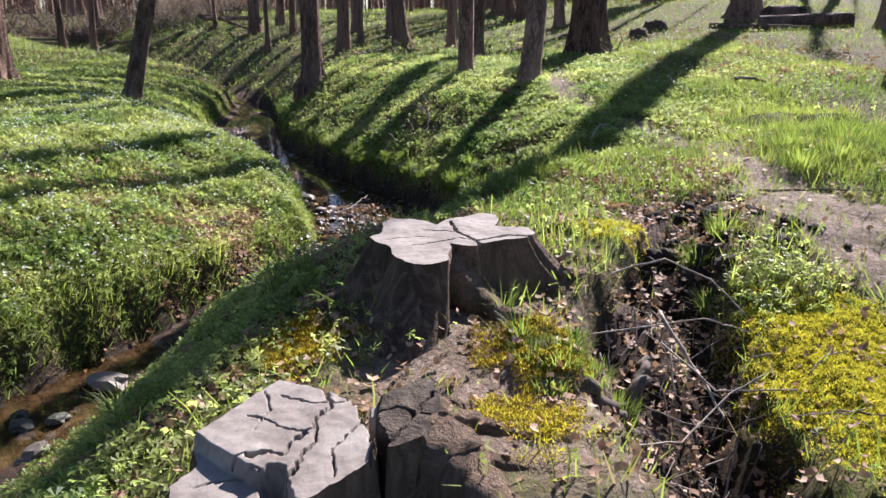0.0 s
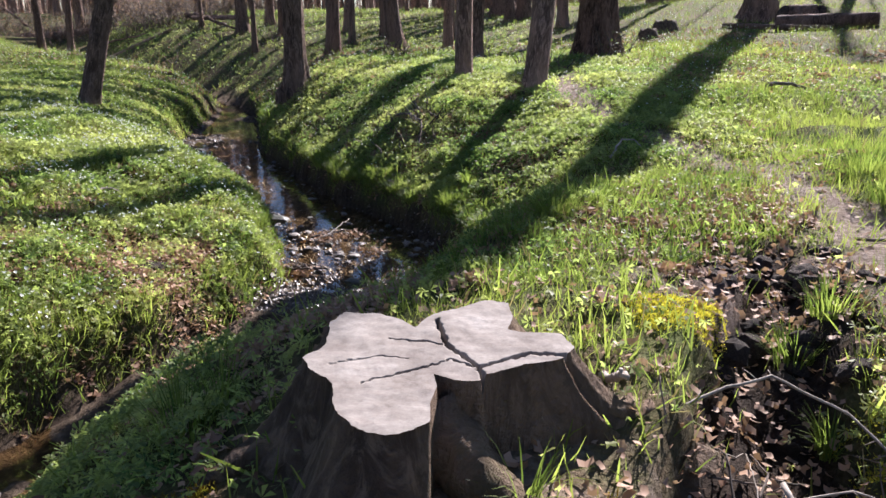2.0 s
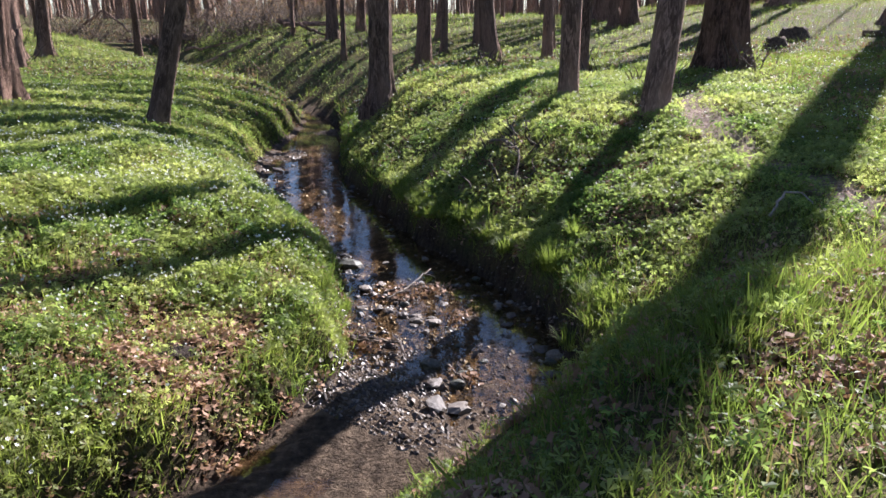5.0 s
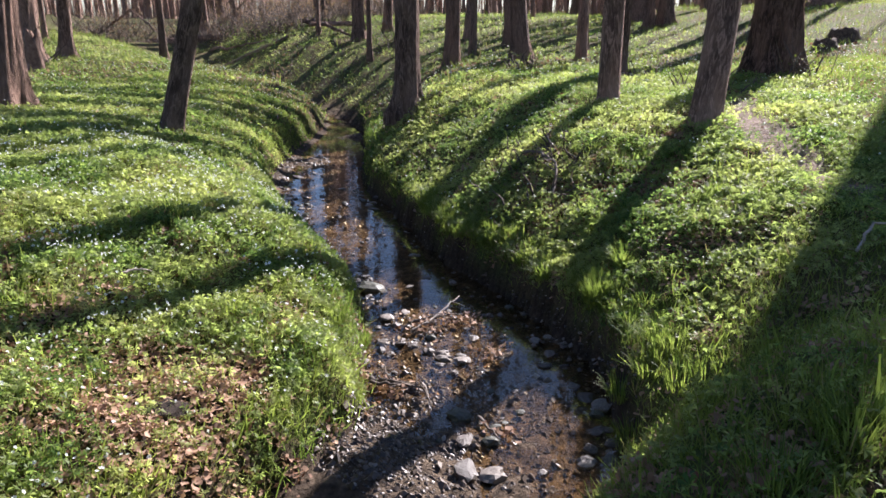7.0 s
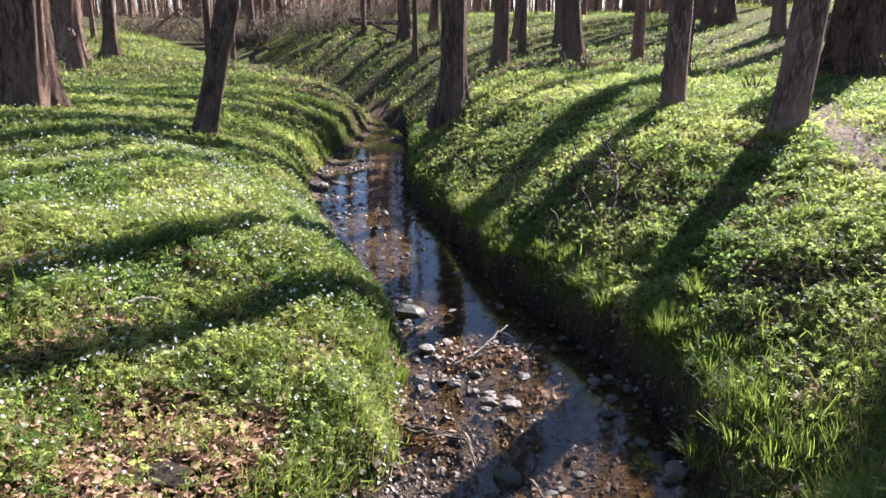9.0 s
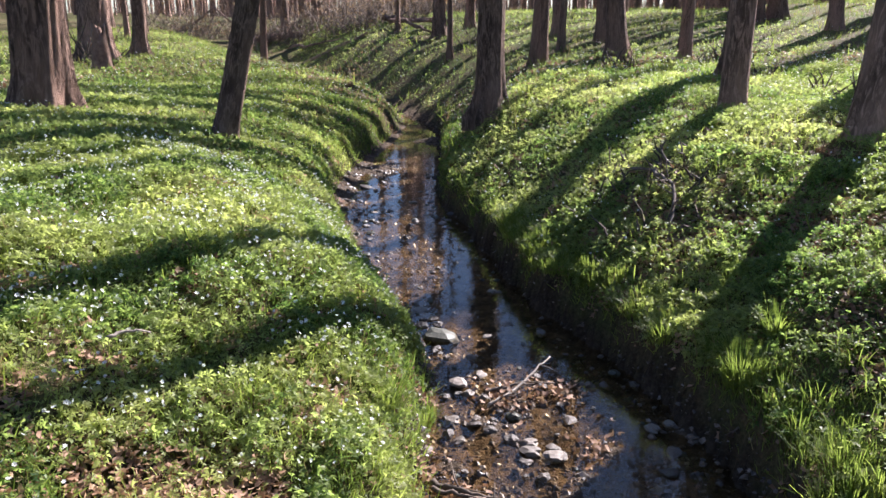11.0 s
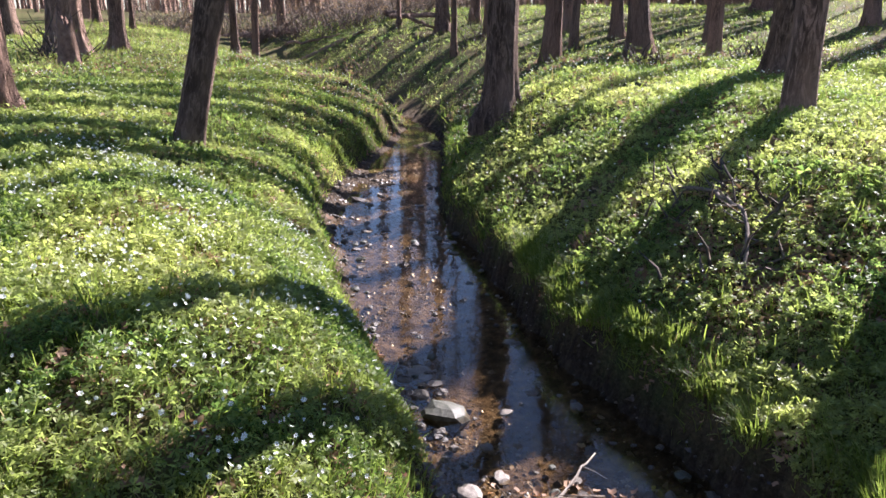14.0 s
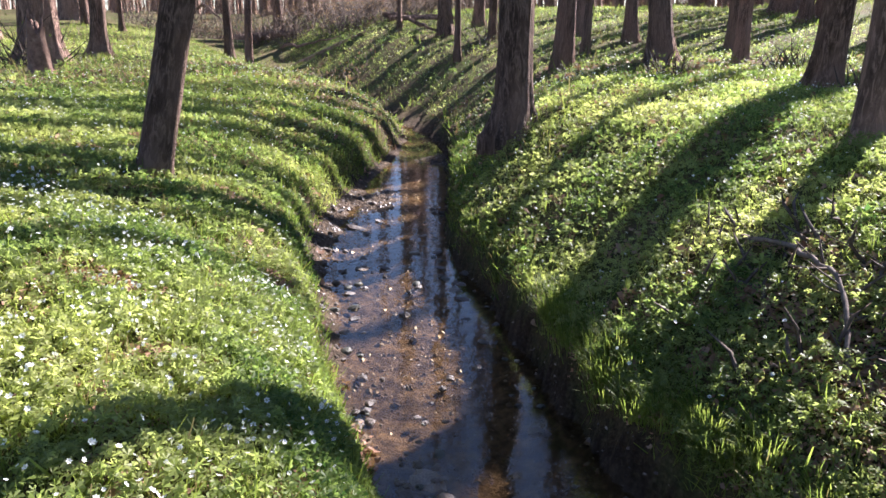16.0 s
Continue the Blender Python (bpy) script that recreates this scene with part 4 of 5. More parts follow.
def gravel(count, seed=9):
    """Fine gravel of the bed as one loose layer."""
    rng = np.random.default_rng(seed)
    k = rng.integers(120, 380, count * 2)
    way = BROOK_FINE[k + 1, :2] - BROOK_FINE[k - 1, :2]
    way /= np.linalg.norm(way, axis=1)[:, None]
    off = BROOK_FINE[k, 2] * rng.uniform(-1.12, 1.12, len(k))
    x, y = BROOK_FINE[k, 0] - way[:, 1] * off, BROOK_FINE[k, 1] + way[:, 0] * off
    keep = rng.random(len(k)) < .10 + .15 * smooth((12.0 - y) / 1.5) + .75 * (hump(x, y, -.9, 9.4, .9, 1.4) + hump(x, y, -1.3, 7.7, .7, .9) + hump(x, y, -5.2, 17.0, .8, 2.5) + hump(x, y, -4.6, 15.3, .3, .6) + hump(x, y, -2.1, 10.8, .4, .5) + .15 * hump(x, y, -3.6, 14.2, 1.0, 1.6))
    x, y = x[keep][:count], y[keep][:count]
    base, tri = np.array([(1, 0, 0), (0, 1, 0), (-1, 0, 0), (0, -1, 0), (0, 0, 1), (.5, .5, .75), (-.6, .4, .7)]), np.array([(0, 1, 5), (0, 5, 4), (1, 4, 5), (1, 2, 6), (1, 6, 4), (2, 4, 6), (2, 3, 4), (3, 0, 4)])
    n = len(x)
    size = .006 + .016 * rng.random(n) ** 2.5 + .035 * rng.random(n) ** 9
    a = rng.uniform(0, 6.28, n)
    b = base[None] * (1 + rng.uniform(-.3, .3, (n, 7, 1))) * np.array([1, .75, .6])
    c, s = np.cos(a)[:, None], np.sin(a)[:, None]
    v = np.stack([(b[:, :, 0] * c - b[:, :, 1] * s) * size[:, None] + x[:, None], (b[:, :, 0] * s + b[:, :, 1] * c) * size[:, None] + y[:, None],
                  b[:, :, 2] * size[:, None] + on_ground(x, y)[:, None] - .002], -1)
    p = Paint("gravel", .4, spec=.5)
    p.color(p.ramp(p.geo.outputs["Random Per Island"], (0, (.022, .015, .011)), (.5, (.070, .046, .030)), (.85, (.125, .092, .066)), (1, (.26, .22, .18))))
    f = (tri[None] + 7 * np.arange(n)[:, None, None]).reshape(-1, 3)
    tagged(new("gravel", mesh_from("gravel", v.reshape(-1, 3), f, p.m, False)), "brown and grey gravel on the brook bed", "gravel", kind="stuff")


gravel(21000)


# ---- green cover ----
def scatter(rng, count, share, lo, hi):
    """Places of the plan, thinned by share(x, y, s, side), which runs from 0 to 1."""
    xs, ys = [], []
    got = 0
    while got < count:
        x, y = rng.uniform(lo[0], hi[0], count), rng.uniform(lo[1], hi[1], count)
        s, side = at_grid(MS, x, y), at_grid(MSIDE, x, y)
        keep = rng.random(count) < share(x, y, s, side)
        xs.append(x[keep])
        ys.append(y[keep])
        got += keep.sum()
    return np.concatenate(xs)[:count], np.concatenate(ys)[:count]


def strew(name, x, y, lift, size, template, faces, material, rng, tilt=25.0, label="", category="plants", flat=False, stretch=None):
    """Sets one small shape on each place, turned and tilted by chance, all in one mesh."""
    n, k = len(x), len(template)
    yaw, tip, dip = rng.uniform(0, 2 * math.pi, n), np.radians(rng.normal(0, tilt, n)), np.radians(rng.normal(0, tilt, n))
    t = np.repeat(np.asarray(template, float)[None], n, 0) * size[:, None, None]
    if stretch is not None:
        t[:, :, 2] *= stretch[:, None]
    cy, sy = np.cos(tip)[:, None], np.sin(tip)[:, None]
    t = np.stack([t[:, :, 0], t[:, :, 1] * cy - t[:, :, 2] * sy, t[:, :, 1] * sy + t[:, :, 2] * cy], -1)
    cy, sy = np.cos(dip)[:, None], np.sin(dip)[:, None]
    t = np.stack([t[:, :, 0] * cy + t[:, :, 2] * sy, t[:, :, 1], -t[:, :, 0] * sy + t[:, :, 2] * cy], -1)
    cy, sy = np.cos(yaw)[:, None], np.sin(yaw)[:, None]
    v = np.stack([t[:, :, 0] * cy - t[:, :, 1] * sy + x[:, None], t[:, :, 0] * sy + t[:, :, 1] * cy + y[:, None], t[:, :, 2] + (on_ground(x, y) + lift)[:, None]], -1)
    f = (np.asarray(faces)[None] + k * np.arange(n)[:, None, None]).reshape(-1, len(faces[0]))
    return tagged(new(name, mesh_from(name, v.reshape(-1, 3), f, material, not flat)), label, category, kind="stuff")


def cut_leaf(fingers=((-105, .75), (-52, .95), (0, 1.0), (52, .95), (105, .75)), wide=.20):
    """A leaf of narrow fingers spread from one stalk."""
    v, f = [], []
    for a, r in fingers:
        c, s = math.cos(radians(a)), math.sin(radians(a))
        b = len(v)
        for along, out, up in ((.0, 0, .06), (.78, -wide * 1.25, .10), (1.0, wide * .7, -.06)):
            v.append((r * (along * s + out * c), r * (along * c - out * s), up))
        f.append((b, b + 1, b + 2))
    return v, f


LEAF_V, LEAF_F = cut_leaf()
TRIPLE_V, TRIPLE_F = cut_leaf(((-80, .85), (0, 1.0), (80, .85)), .30)
BLADE_V = [(-.026, 0, 0), (.026, 0, 0), (.021, .10, .55), (-.021, .10, .55), (.004, .34, .98), (-.004, .34, .98)]
BLADE_F = [(0, 1, 2, 3), (3, 2, 4, 5)]
SPIKE_V, SPIKE_F = [(-.035, 0, 0), (.035, 0, 0), (.012, .22, .95), (-.012, .22, .95)], [(0, 1, 2, 3)]
FLOWER_V, FLOWER_F = [], []
for petal in range(6):
    ca, sa, fb = math.cos(petal * 1.047), math.sin(petal * 1.047), 4 * petal
    FLOWER_V += [(.08 * sa, .08 * ca, 0), (.62 * sa - .30 * ca, .62 * ca + .30 * sa, .22), (1.0 * sa, 1.0 * ca, .34), (.62 * sa + .30 * ca, .62 * ca - .30 * sa, .22)]
    FLOWER_F.append((fb, fb + 1, fb + 2, fb + 3))
DEAD_V = [(-.5, -.28, .10), (0, -.1, -.04), (.5, -.30, .12), (.46, .30, .02), (0, .45, -.06), (-.48, .28, .14)]
DEAD_F = [(0, 1, 4, 5), (1, 2, 3, 4)]


def beyond(share):
    """The same share, but only round the nearest stretch."""
    return lambda x, y, s, side: share(x, y, s, side) * ((x < -6.5) | (x > 5.2) | (y < 1.7) | (y > 13))


def kept(x, y):
    """Where plants can stand: off the path, the earth, the litter and the stumps."""
    free = 1 - .93 * at_grid(BARE, x, y)
    free *= 1 - .95 * np.clip(at_grid(SOIL, x, y), 0, 1)
    free *= 1 - .80 * at_grid(LIT, x, y)
    free *= 1 - .8 * hump(x, y, .35, 2.75, .8, .95)
    free *= 1 - (hump(x, y, .02, 3.66, .42, .46) > .4)
    free *= 1 - (hump(x, y, -.40, 1.87, .44, .42) > .4)
    return free


def leafy_share(x, y, s, side):
    """Anemone leaves: thick on the far bank and the upper slope, thin where grass rules."""
    patch = smooth(.55 + .55 * wobble(x, y, 1.7, 1.0) + .4 * wobble(x, y, .6, 3.0))
    here = np.where(side > .5, .03 + .85 * smooth((y - 8.4) / 2.2) + .75 * hump(x, y, -1.45, 3.6, .75, 2.2) + .14 * hump(x, y, .4, 6.6, 1.4, 1.7) + .8 * hump(x, y, 1.95, 3.95, .35, .35), 1.0) * (1 - .9 * smooth((x - 2.6) / 2.0))
    return kept(x, y) * smooth((s - .02) / .14) * here * (.25 + .75 * patch) * (1 - .95 * at_moss(x, y)) * (1 - .72 * smooth((y - 14) / 6))


def at_moss(x, y):
    return np.where((np.abs(x) < 3) & (y < 6), moss_share(x, y), 0)


def grass_share(x, y, s, side):
    patch = smooth(.5 + .6 * wobble(x, y, 1.2, 4.0) + .4 * wobble(x, y, .45, 6.0))
    lip = np.exp(-((s - .18) / .16) ** 2)
    here = np.where(side > .5, .30 + .5 * hump(x, y, 1.2, 7.2, 1.4, 1.8) + .5 * hump(x, y, 3.8, 7.2, 1.1, 1.6) + .1 * hump(x, y, .5, 9.6, .8, 1.0), .55)
    return kept(x, y) * (1 - .7 * smooth((5.6 - y) / 1.2) * (x < -.3)) * smooth((s + .02) / .12) * np.clip(here * (.3 + .8 * patch) + .7 * lip * np.where((side > .5) & (y < 9), .15, 1), 0, 1) * (1 - .95 * at_moss(x, y))


def green_cover():
    rng = np.random.default_rng(21)
    lump = lambda x, y: .085 * (.5 + .5 * wobble(x, y, .6, 2.0)) ** 1.5 + .055 * (.5 + .5 * wobble(x, y, .21, 5.0)) ** 1.5
    # near stretch, middle stretch, and the far floor of the wood with larger clumps
    for count, lo, hi, size, high in ((84000, (-6.5, 1.8), (3.6, 13.0), .035, .055), (80000, (-10, 10.5), (6.5, 21.0), .036, .045), (44000, (-22, 16), (16, 44), .052, .05), (16000, (-18, -8), (14, 14), .055, .06)):
        x, y = scatter(rng, count, beyond(leafy_share) if size > .05 else leafy_share, lo, hi)
        lift = lump(x, y) + high * rng.random(count) ** 1.4 + .01
        strew("anemone_leaves", x, y, lift, size * rng.uniform(.65, 1.35, count), *((LEAF_V, LEAF_F) if size < .04 else (TRIPLE_V, TRIPLE_F)), GREEN_LEAF, rng, 32, "dense low cover of cut green anemone leaves", "ground cover")
    for count, lo, hi, size, material, name in ((140000, (-6.5, 1.8), (5.5, 13.0), .095, GRASS, "grass"), (100000, (-10, 11), (8, 22), .10, GRASS, "grass"), (15000, (-7, 1.8), (6, 18), .10, GRASS_DRY, "dry_grass"),
                                                (14000, (-22, 16), (16, 44), .16, GRASS_DRY, "dry_grass"), (40000, (-24, 17), (18, 48), .17, GRASS, "grass"), (22000, (-18, -8), (14, 12), .13, GRASS, "grass")):
        x, y = scatter(rng, count, beyond(grass_share) if size > .15 else grass_share, lo, hi)
        strew(name, x, y, np.full(count, -.005), size * (.45 + .8 * rng.random(count) + 1.0 * rng.random(count) ** 7), *((BLADE_V, BLADE_F) if lo[0] == -6.5 else (SPIKE_V, SPIKE_F)), material, rng, 22, "fresh green spring grass" if material is GRASS else "thin straw-coloured old grass", "grass")
    # white anemones
    flowery = lambda x, y, s, side: kept(x, y) * smooth((s - .05) / .3) * np.where(side > .5, .5 * smooth((y - 11) / 4), .75) * smooth(.5 + .8 * wobble(x, y, 1.4, 9.0))
    for count, lo, hi, size in ((3600, (-6.5, 4.5), (4, 13), .0125), (3600, (-11, 11), (7, 24), .013), (2000, (-18, 20), (12, 38), .016)):
        x, y = scatter(rng, count, flowery, lo, hi)
        strew("wood_anemones", x, y, .11 + .08 * rng.random(count), size * rng.uniform(.7, 1.3, count), FLOWER_V, FLOWER_F, PETAL, rng, 40, "scattered white wood anemone flowers", "flowers")
    # dead leaves
    fallen = lambda x, y, s, side: np.clip(.04 + .9 * at_grid(LIT, x, y) + .14 * np.clip(at_grid(SOIL, x, y), 0, 1) + .02 * at_grid(BARE, x, y), 0, 1) * smooth((s - .10 * side + .1) / .15) * (1 - .85 * at_grid(BARE, x, y) * (x > 1.7))
    for count, lo, hi, size in ((38000, (-6, 1.8), (4, 13.5), .042), (9000, (-12, 12), (9, 26), .085)):
        x, y = scatter(rng, count, fallen, lo, hi)
        strew("leaf_litter", x, y, .012 + .05 * rng.random(count) ** 1.5, size * rng.uniform(.5, 1.3, count), DEAD_V, DEAD_F, LITTER, rng, 28, "brown and bleached dead leaves on the ground", "leaf litter")
    # moss cushions
    mossy = lambda x, y, s, side: at_moss(x, y) * (1 - (hump(x, y, -.40, 1.87, .44, .42) > .4)) * (1 - np.clip(1.2 * smooth(1.15 - hollow(x, y)[1]), 0, 1))
    for count, material, name, size in ((100000, MOSS, "moss", .0135), (22000, MOSS_RUST, "rusty_moss", .015)):
        x, y = scatter(rng, count, mossy if material is MOSS else (lambda x, y, s, side: at_moss(x, y) * (hump(x, y, .4, 2.9, .7, .7) + hump(x, y, -.8, 3.4, .8, 1.0))), (-1.6, 1.7), (2.7, 5.2))
        cushion = .035 * (.5 + .5 * wobble(x, y, .16, 3.0)) + .02 * (.5 + .5 * wobble(x, y, .08, 1.0))
        strew(name, x, y, cushion * rng.random(count) ** .4, size * rng.uniform(.6, 1.4, count), [(-.18, 0, 0), (.18, 0, 0), (.05, .25, .8), (-.05, .25, .8)], [(0, 1, 2, 3)], material, rng, 32,
              "soft yellow-green moss cushions" if material is MOSS else "rusty brown-green moss", "moss")


def tuft(x, y, count, size, spread_out=.09, seed=1, material=None, label="bright tuft of long spring grass", slim=.25):
    """One tuft of grass: blades bent outward from a small foot."""
    rng = np.random.default_rng(seed)
    root_z = float(on_ground(x, y)) - .01
    a, r = rng.uniform(0, 2 * math.pi, count), spread_out * np.sqrt(rng.random(count))
    h, out = size * rng.uniform(.5, 1.15, count), size * rng.uniform(.1, .75, count)
    w = .006 * slim / .55 * rng.uniform(.7, 1.3, count)
    d, q = np.stack([np.cos(a), np.sin(a)], 1), np.stack([-np.sin(a), np.cos(a)], 1)
    rows = []
    for u, k in ((0, 1.0), (.4, 1.0), (.75, .7), (1.0, .08)):
        mid = d * (r + out * u ** 2)[:, None]
        z = h * (u - .28 * u ** 3 * (out / size))
        for sign in (-1, 1):
            rows.append(np.column_stack([mid + q * (sign * k * w)[:, None], z]))
    v = np.stack(rows, 1).reshape(-1, 3)
    f = (np.array([(0, 1, 3, 2), (2, 3, 5, 4), (4, 5, 7, 6)])[None] + 8 * np.arange(count)[:, None, None]).reshape(-1, 4)
    ob = new("grass_tuft", mesh_from("grass_tuft", v, f, material or GRASS))
    ob.matrix_world = pose(x, y, root_z)
    return tagged(ob, label, "grass tuft", "grass tufts")


green_cover()
for tn, (tx, ty, tc, tsz, tsp) in enumerate(((.15, 10.25, 170, .34, .12), (.40, 10.6, 80, .26, .10), (1.35, 11.4, 90, .24, .12), (1.72, 4.6, 70, .26, .10), (1.95, 4.75, 80, .22, .14), (1.62, 4.05, 40, .24, .05), (-.86, 4.2, 40, .30, .10),
                                             (-.95, 4.0, 40, .30, .12), (-1.3, 5.3, 60, .26, .12), (.9, 6.6, 120, .22, .16), (1.25, 6.9, 120, .22, .18), (.55, 6.3, 90, .2, .14), (-.95, 12.15, 110, .22, .16), (-.7, 11.9, 100, .2, .16),
                                             (3.3, 6.5, 140, .26, .22), (3.75, 6.7, 150, .28, .24), (4.1, 7.3, 140, .28, .24), (3.5, 7.2, 140, .26, .24), (.36, 3.02, 26, .2, .05), (.3, 3.3, 16, .26, .04), (.75, 2.85, 110, .11, .14), (.40, 2.84, 90, .09, .12), (.56, 2.95, 90, .10, .12), (.62, 2.72, 80, .10, .11), (.44, 2.62, 70, .08, .10), (.5, 2.78, 90, .10, .12),
                                             (-2.0, 9.3, 80, .22, .10), (-1.95, 9.9, 60, .2, .08), (-2.45, 10.9, 70, .2, .10), (.3, 9.0, 60, .24, .10), (.35, 8.5, 70, .22, .12), (-1.95, 3.9, 70, .24, .14), (-1.7, 3.4, 70, .22, .14))):
    tuft(tx, ty, int(tc * 2.2), tsz * .85, tsp, 60 + tn)


def bank_tufts(count=90, seed=51):
    """Taller grass standing out of the low cover on both banks."""
    rng = np.random.default_rng(seed)
    made = 0
    while made < count:
        x, y = rng.uniform(-5.5, 1.2), rng.uniform(5.5, 15.5)
        s, side = brook_side([x], [y])
        if s[0] < .08 or kept(np.array([x]), np.array([y]))[0] < .6 or (side[0] > .5 and y < 8):
            continue
        tuft(x, y, int(rng.integers(14, 44)), rng.uniform(.14, .24), rng.uniform(.05, .14), 200 + made, label="loose tuft of fresh grass among the anemones")
        made += 1


bank_tufts()


def lip_tufts(count=64, seed=52):
    """Bright grass that hangs over the edge of the steep bank."""
    rng = np.random.default_rng(seed)
    made = 0
    while made < count:
        x, y = rng.uniform(-2.6, .9), rng.uniform(8.6, 14.2)
        s, side = brook_side([x], [y])
        if side[0] < .5 or not .14 < s[0] < .42:
            continue
        tuft(x, y, int(rng.integers(60, 120)), rng.uniform(.13, .22), rng.uniform(.08, .16), 700 + made, label="fresh grass hanging over the edge of the bank")
        made += 1


lip_tufts()


# ---- sticks, brushwood, logs ----
def stick(pts, radius, material=None, label="thin dead stick lying on the ground", seed=1, taper=.35, group="fallen sticks", name="stick", twigs=0, level=None):
    """A crooked stick: x, y and height over the ground at each bend."""
    rng = np.random.default_rng(seed)
    p = np.array([(x, y, (float(on_ground(x, y)) if level is None else level) + lift) for x, y, lift in pts], float)
    n = 5 * (len(p) - 1) + 1
    q = np.column_stack([np.interp(np.linspace(0, 1, n), np.linspace(0, 1, len(p)), p[:, k]) for k in range(3)])
    q += rng.normal(0, radius * .45, q.shape)
    v, f = tube(q, np.linspace(radius, radius * taper, n), 7, True, seed, .08)
    ob = tagged(new(name, mesh_from(name, v, f, material or TWIG)), label, "branch" if name != "stick" else "stick", group)
    for k in range(twigs):
        a = q[int(rng.integers(1, n - 1))]
        d = rng.normal(0, 1, 3) * np.array([1, 1, .3]) + np.array([0, 0, .15])
        d *= rng.uniform(6, 14) * min(radius, .02) / np.linalg.norm(d)
        v, f = tube([a, a + d * .5 + rng.normal(0, radius * .4, 3), a + d], np.array([.4, .3, .12]) * min(radius, .018), 4, True)
        part("twig", mesh_from("twig", v, f, material or TWIG), None, ob)
    return ob


# drift on the gravel bars
stick([(-1.43, 10.32, .05), (-1.33, 10.55, .11), (-1.19, 10.92, .17)], .014, TWIG_PALE, "bleached forked stick caught on the gravel bar", 2, twigs=4)
stick([(-1.62, 10.42, .05), (-1.4, 10.50, .08), (-1.1, 10.62, .06)], .016, TWIG, "dark drifted twig beside the bleached stick", 3, twigs=7)
stick([(-1.55, 10.2, .04), (-1.42, 10.34, .07), (-1.36, 10.5, .05)], .012, TWIG_PALE, "short pale drifted twig on the gravel bar", 31, twigs=3)
stick([(-1.66, 9.12, .08), (-1.45, 9.08, .09), (-1.23, 9.05, .10), (-1.07, 8.75, .06)], .016, TWIG, "drifted branch lying across the gravel", 4, twigs=8)
stick([(-1.7, 9.2, .06), (-1.5, 9.13, .08), (-1.3, 9.12, .05)], .026, TWIG, "thick dark drifted stick against the bank", 32, twigs=4)
stick([(-1.26, 9.2, .06), (-1.18, 9.02, .10), (-1.12, 8.8, .06)], .008, TWIG_PALE, "pale bent twig on the gravel", 5, twigs=4)
stick([(-.75, 8.75, .05), (-.62, 8.55, .06), (-.52, 8.45, .04)], .013, TWIG, "short dead stick in the shallow water", 6)
for dn, (dx, dy, dr, dc) in enumerate(((-1.42, 10.42, .13, 130), (-1.52, 9.12, .12, 110), (-1.05, 10.62, .10, 60), (-.72, 9.95, .10, 50), (-.55, 8.6, .08, 40), (-2.2, 9.0, .14, 70))):
    rng_drift = np.random.default_rng(500 + dn)
    strew("drifted_leaves", rng_drift.normal(dx, dr, dc), rng_drift.normal(dy, dr, dc), .01 + .07 * rng_drift.random(dc) ** 2, rng_drift.uniform(.025, .06, dc), DEAD_V, DEAD_F, LITTER, rng_drift, 35, "heap of wet dead leaves caught on drifted sticks", "leaf litter")
# fallen bough on the slope beyond the brook
stick([(-.72, 13.62, .10), (-.45, 13.25, .12), (-.25, 12.88, .14), (-.24, 12.55, .12), (-.30, 12.2, .03)], .020, TWIG, "crooked dead branch lying on the leafy slope", 7, .7, name="fallen_branch", twigs=14)
stick([(-.55, 13.6, .06), (-.3, 13.3, .16), (.0, 13.0, .10)], .007, TWIG, "thin dry twig on the slope", 8, twigs=8)
stick([(-3.42, 8.62, .12), (-3.37, 8.74, .14), (-3.31, 8.86, .14)], .013, TWIG_PALE, "straight pale stick in the green cover", 9)
stick([(4.95, 12.5, .08), (5.2, 12.5, .15), (5.5, 12.42, .05)], .035, TWIG, "dark dead branch lying in the grass", 10, .5, name="fallen_branch", twigs=5)
stick([(1.95, 9.45, .06), (2.1, 9.62, .18), (2.25, 9.66, .16), (2.3, 9.5, .10)], .014, TWIG_PALE, "curled pale stick beside the path", 11)
stick([(2.6, 5.75, .02), (3.0, 5.6, .03), (3.6, 5.65, .02)], .012, TWIG, "dark twig lying on the sandy path", 12)
# brushwood in the hollow beside the stumps
stick([(.70, 3.72, .03), (1.0, 3.9, .12), (1.3, 3.98, .17), (1.52, 3.82, .10), (1.66, 3.6, -.04)], .007, TWIG_PALE, "bowed grey branch over the hollow", 13, .6, "brushwood", twigs=5, level=1.2)
stick([(.72, 3.42, -.02), (1.1, 3.5, .0), (1.4, 3.54, .03), (1.62, 3.46, -.02)], .005, TWIG_PALE, "long grey twig over the hollow", 14, .6, "brushwood", twigs=4, level=1.15)
stick([(.6, 2.62, .03), (.75, 2.72, .06), (.9, 2.9, .05)], .036, TWIG, "stout dead branch at the edge of the hollow", 15, .7, "brushwood")
stick([(.85, 3.05, .05), (1.0, 3.2, .12), (1.06, 3.4, .08)], .038, TWIG, "broken dark branch end in the hollow", 16, .7, "brushwood")
stick([(1.14, 3.5, .30), (1.26, 3.15, .26), (1.3, 2.9, .22)], .010, TWIG_PALE, "pale straight twig in the hollow", 17, .6, "brushwood")
stick([(1.1, 3.3, .22), (1.3, 3.05, .3), (1.58, 2.85, .12)], .006, TWIG_PALE, "pale crossing twig in the hollow", 18, .6, "brushwood", twigs=3)
stick([(.66, 2.5, .06), (1.0, 2.62, .28), (1.3, 2.9, .36), (1.5, 2.98, .12)], .006, TWIG_PALE, "long pale twig over the hollow", 19, .5, "brushwood", twigs=5)
stick([(.66, 3.95, .03), (.7, 3.85, .10), (.68, 3.78, .16)], .018, TWIG_PALE, "short pale splinter of wood", 20, .5)


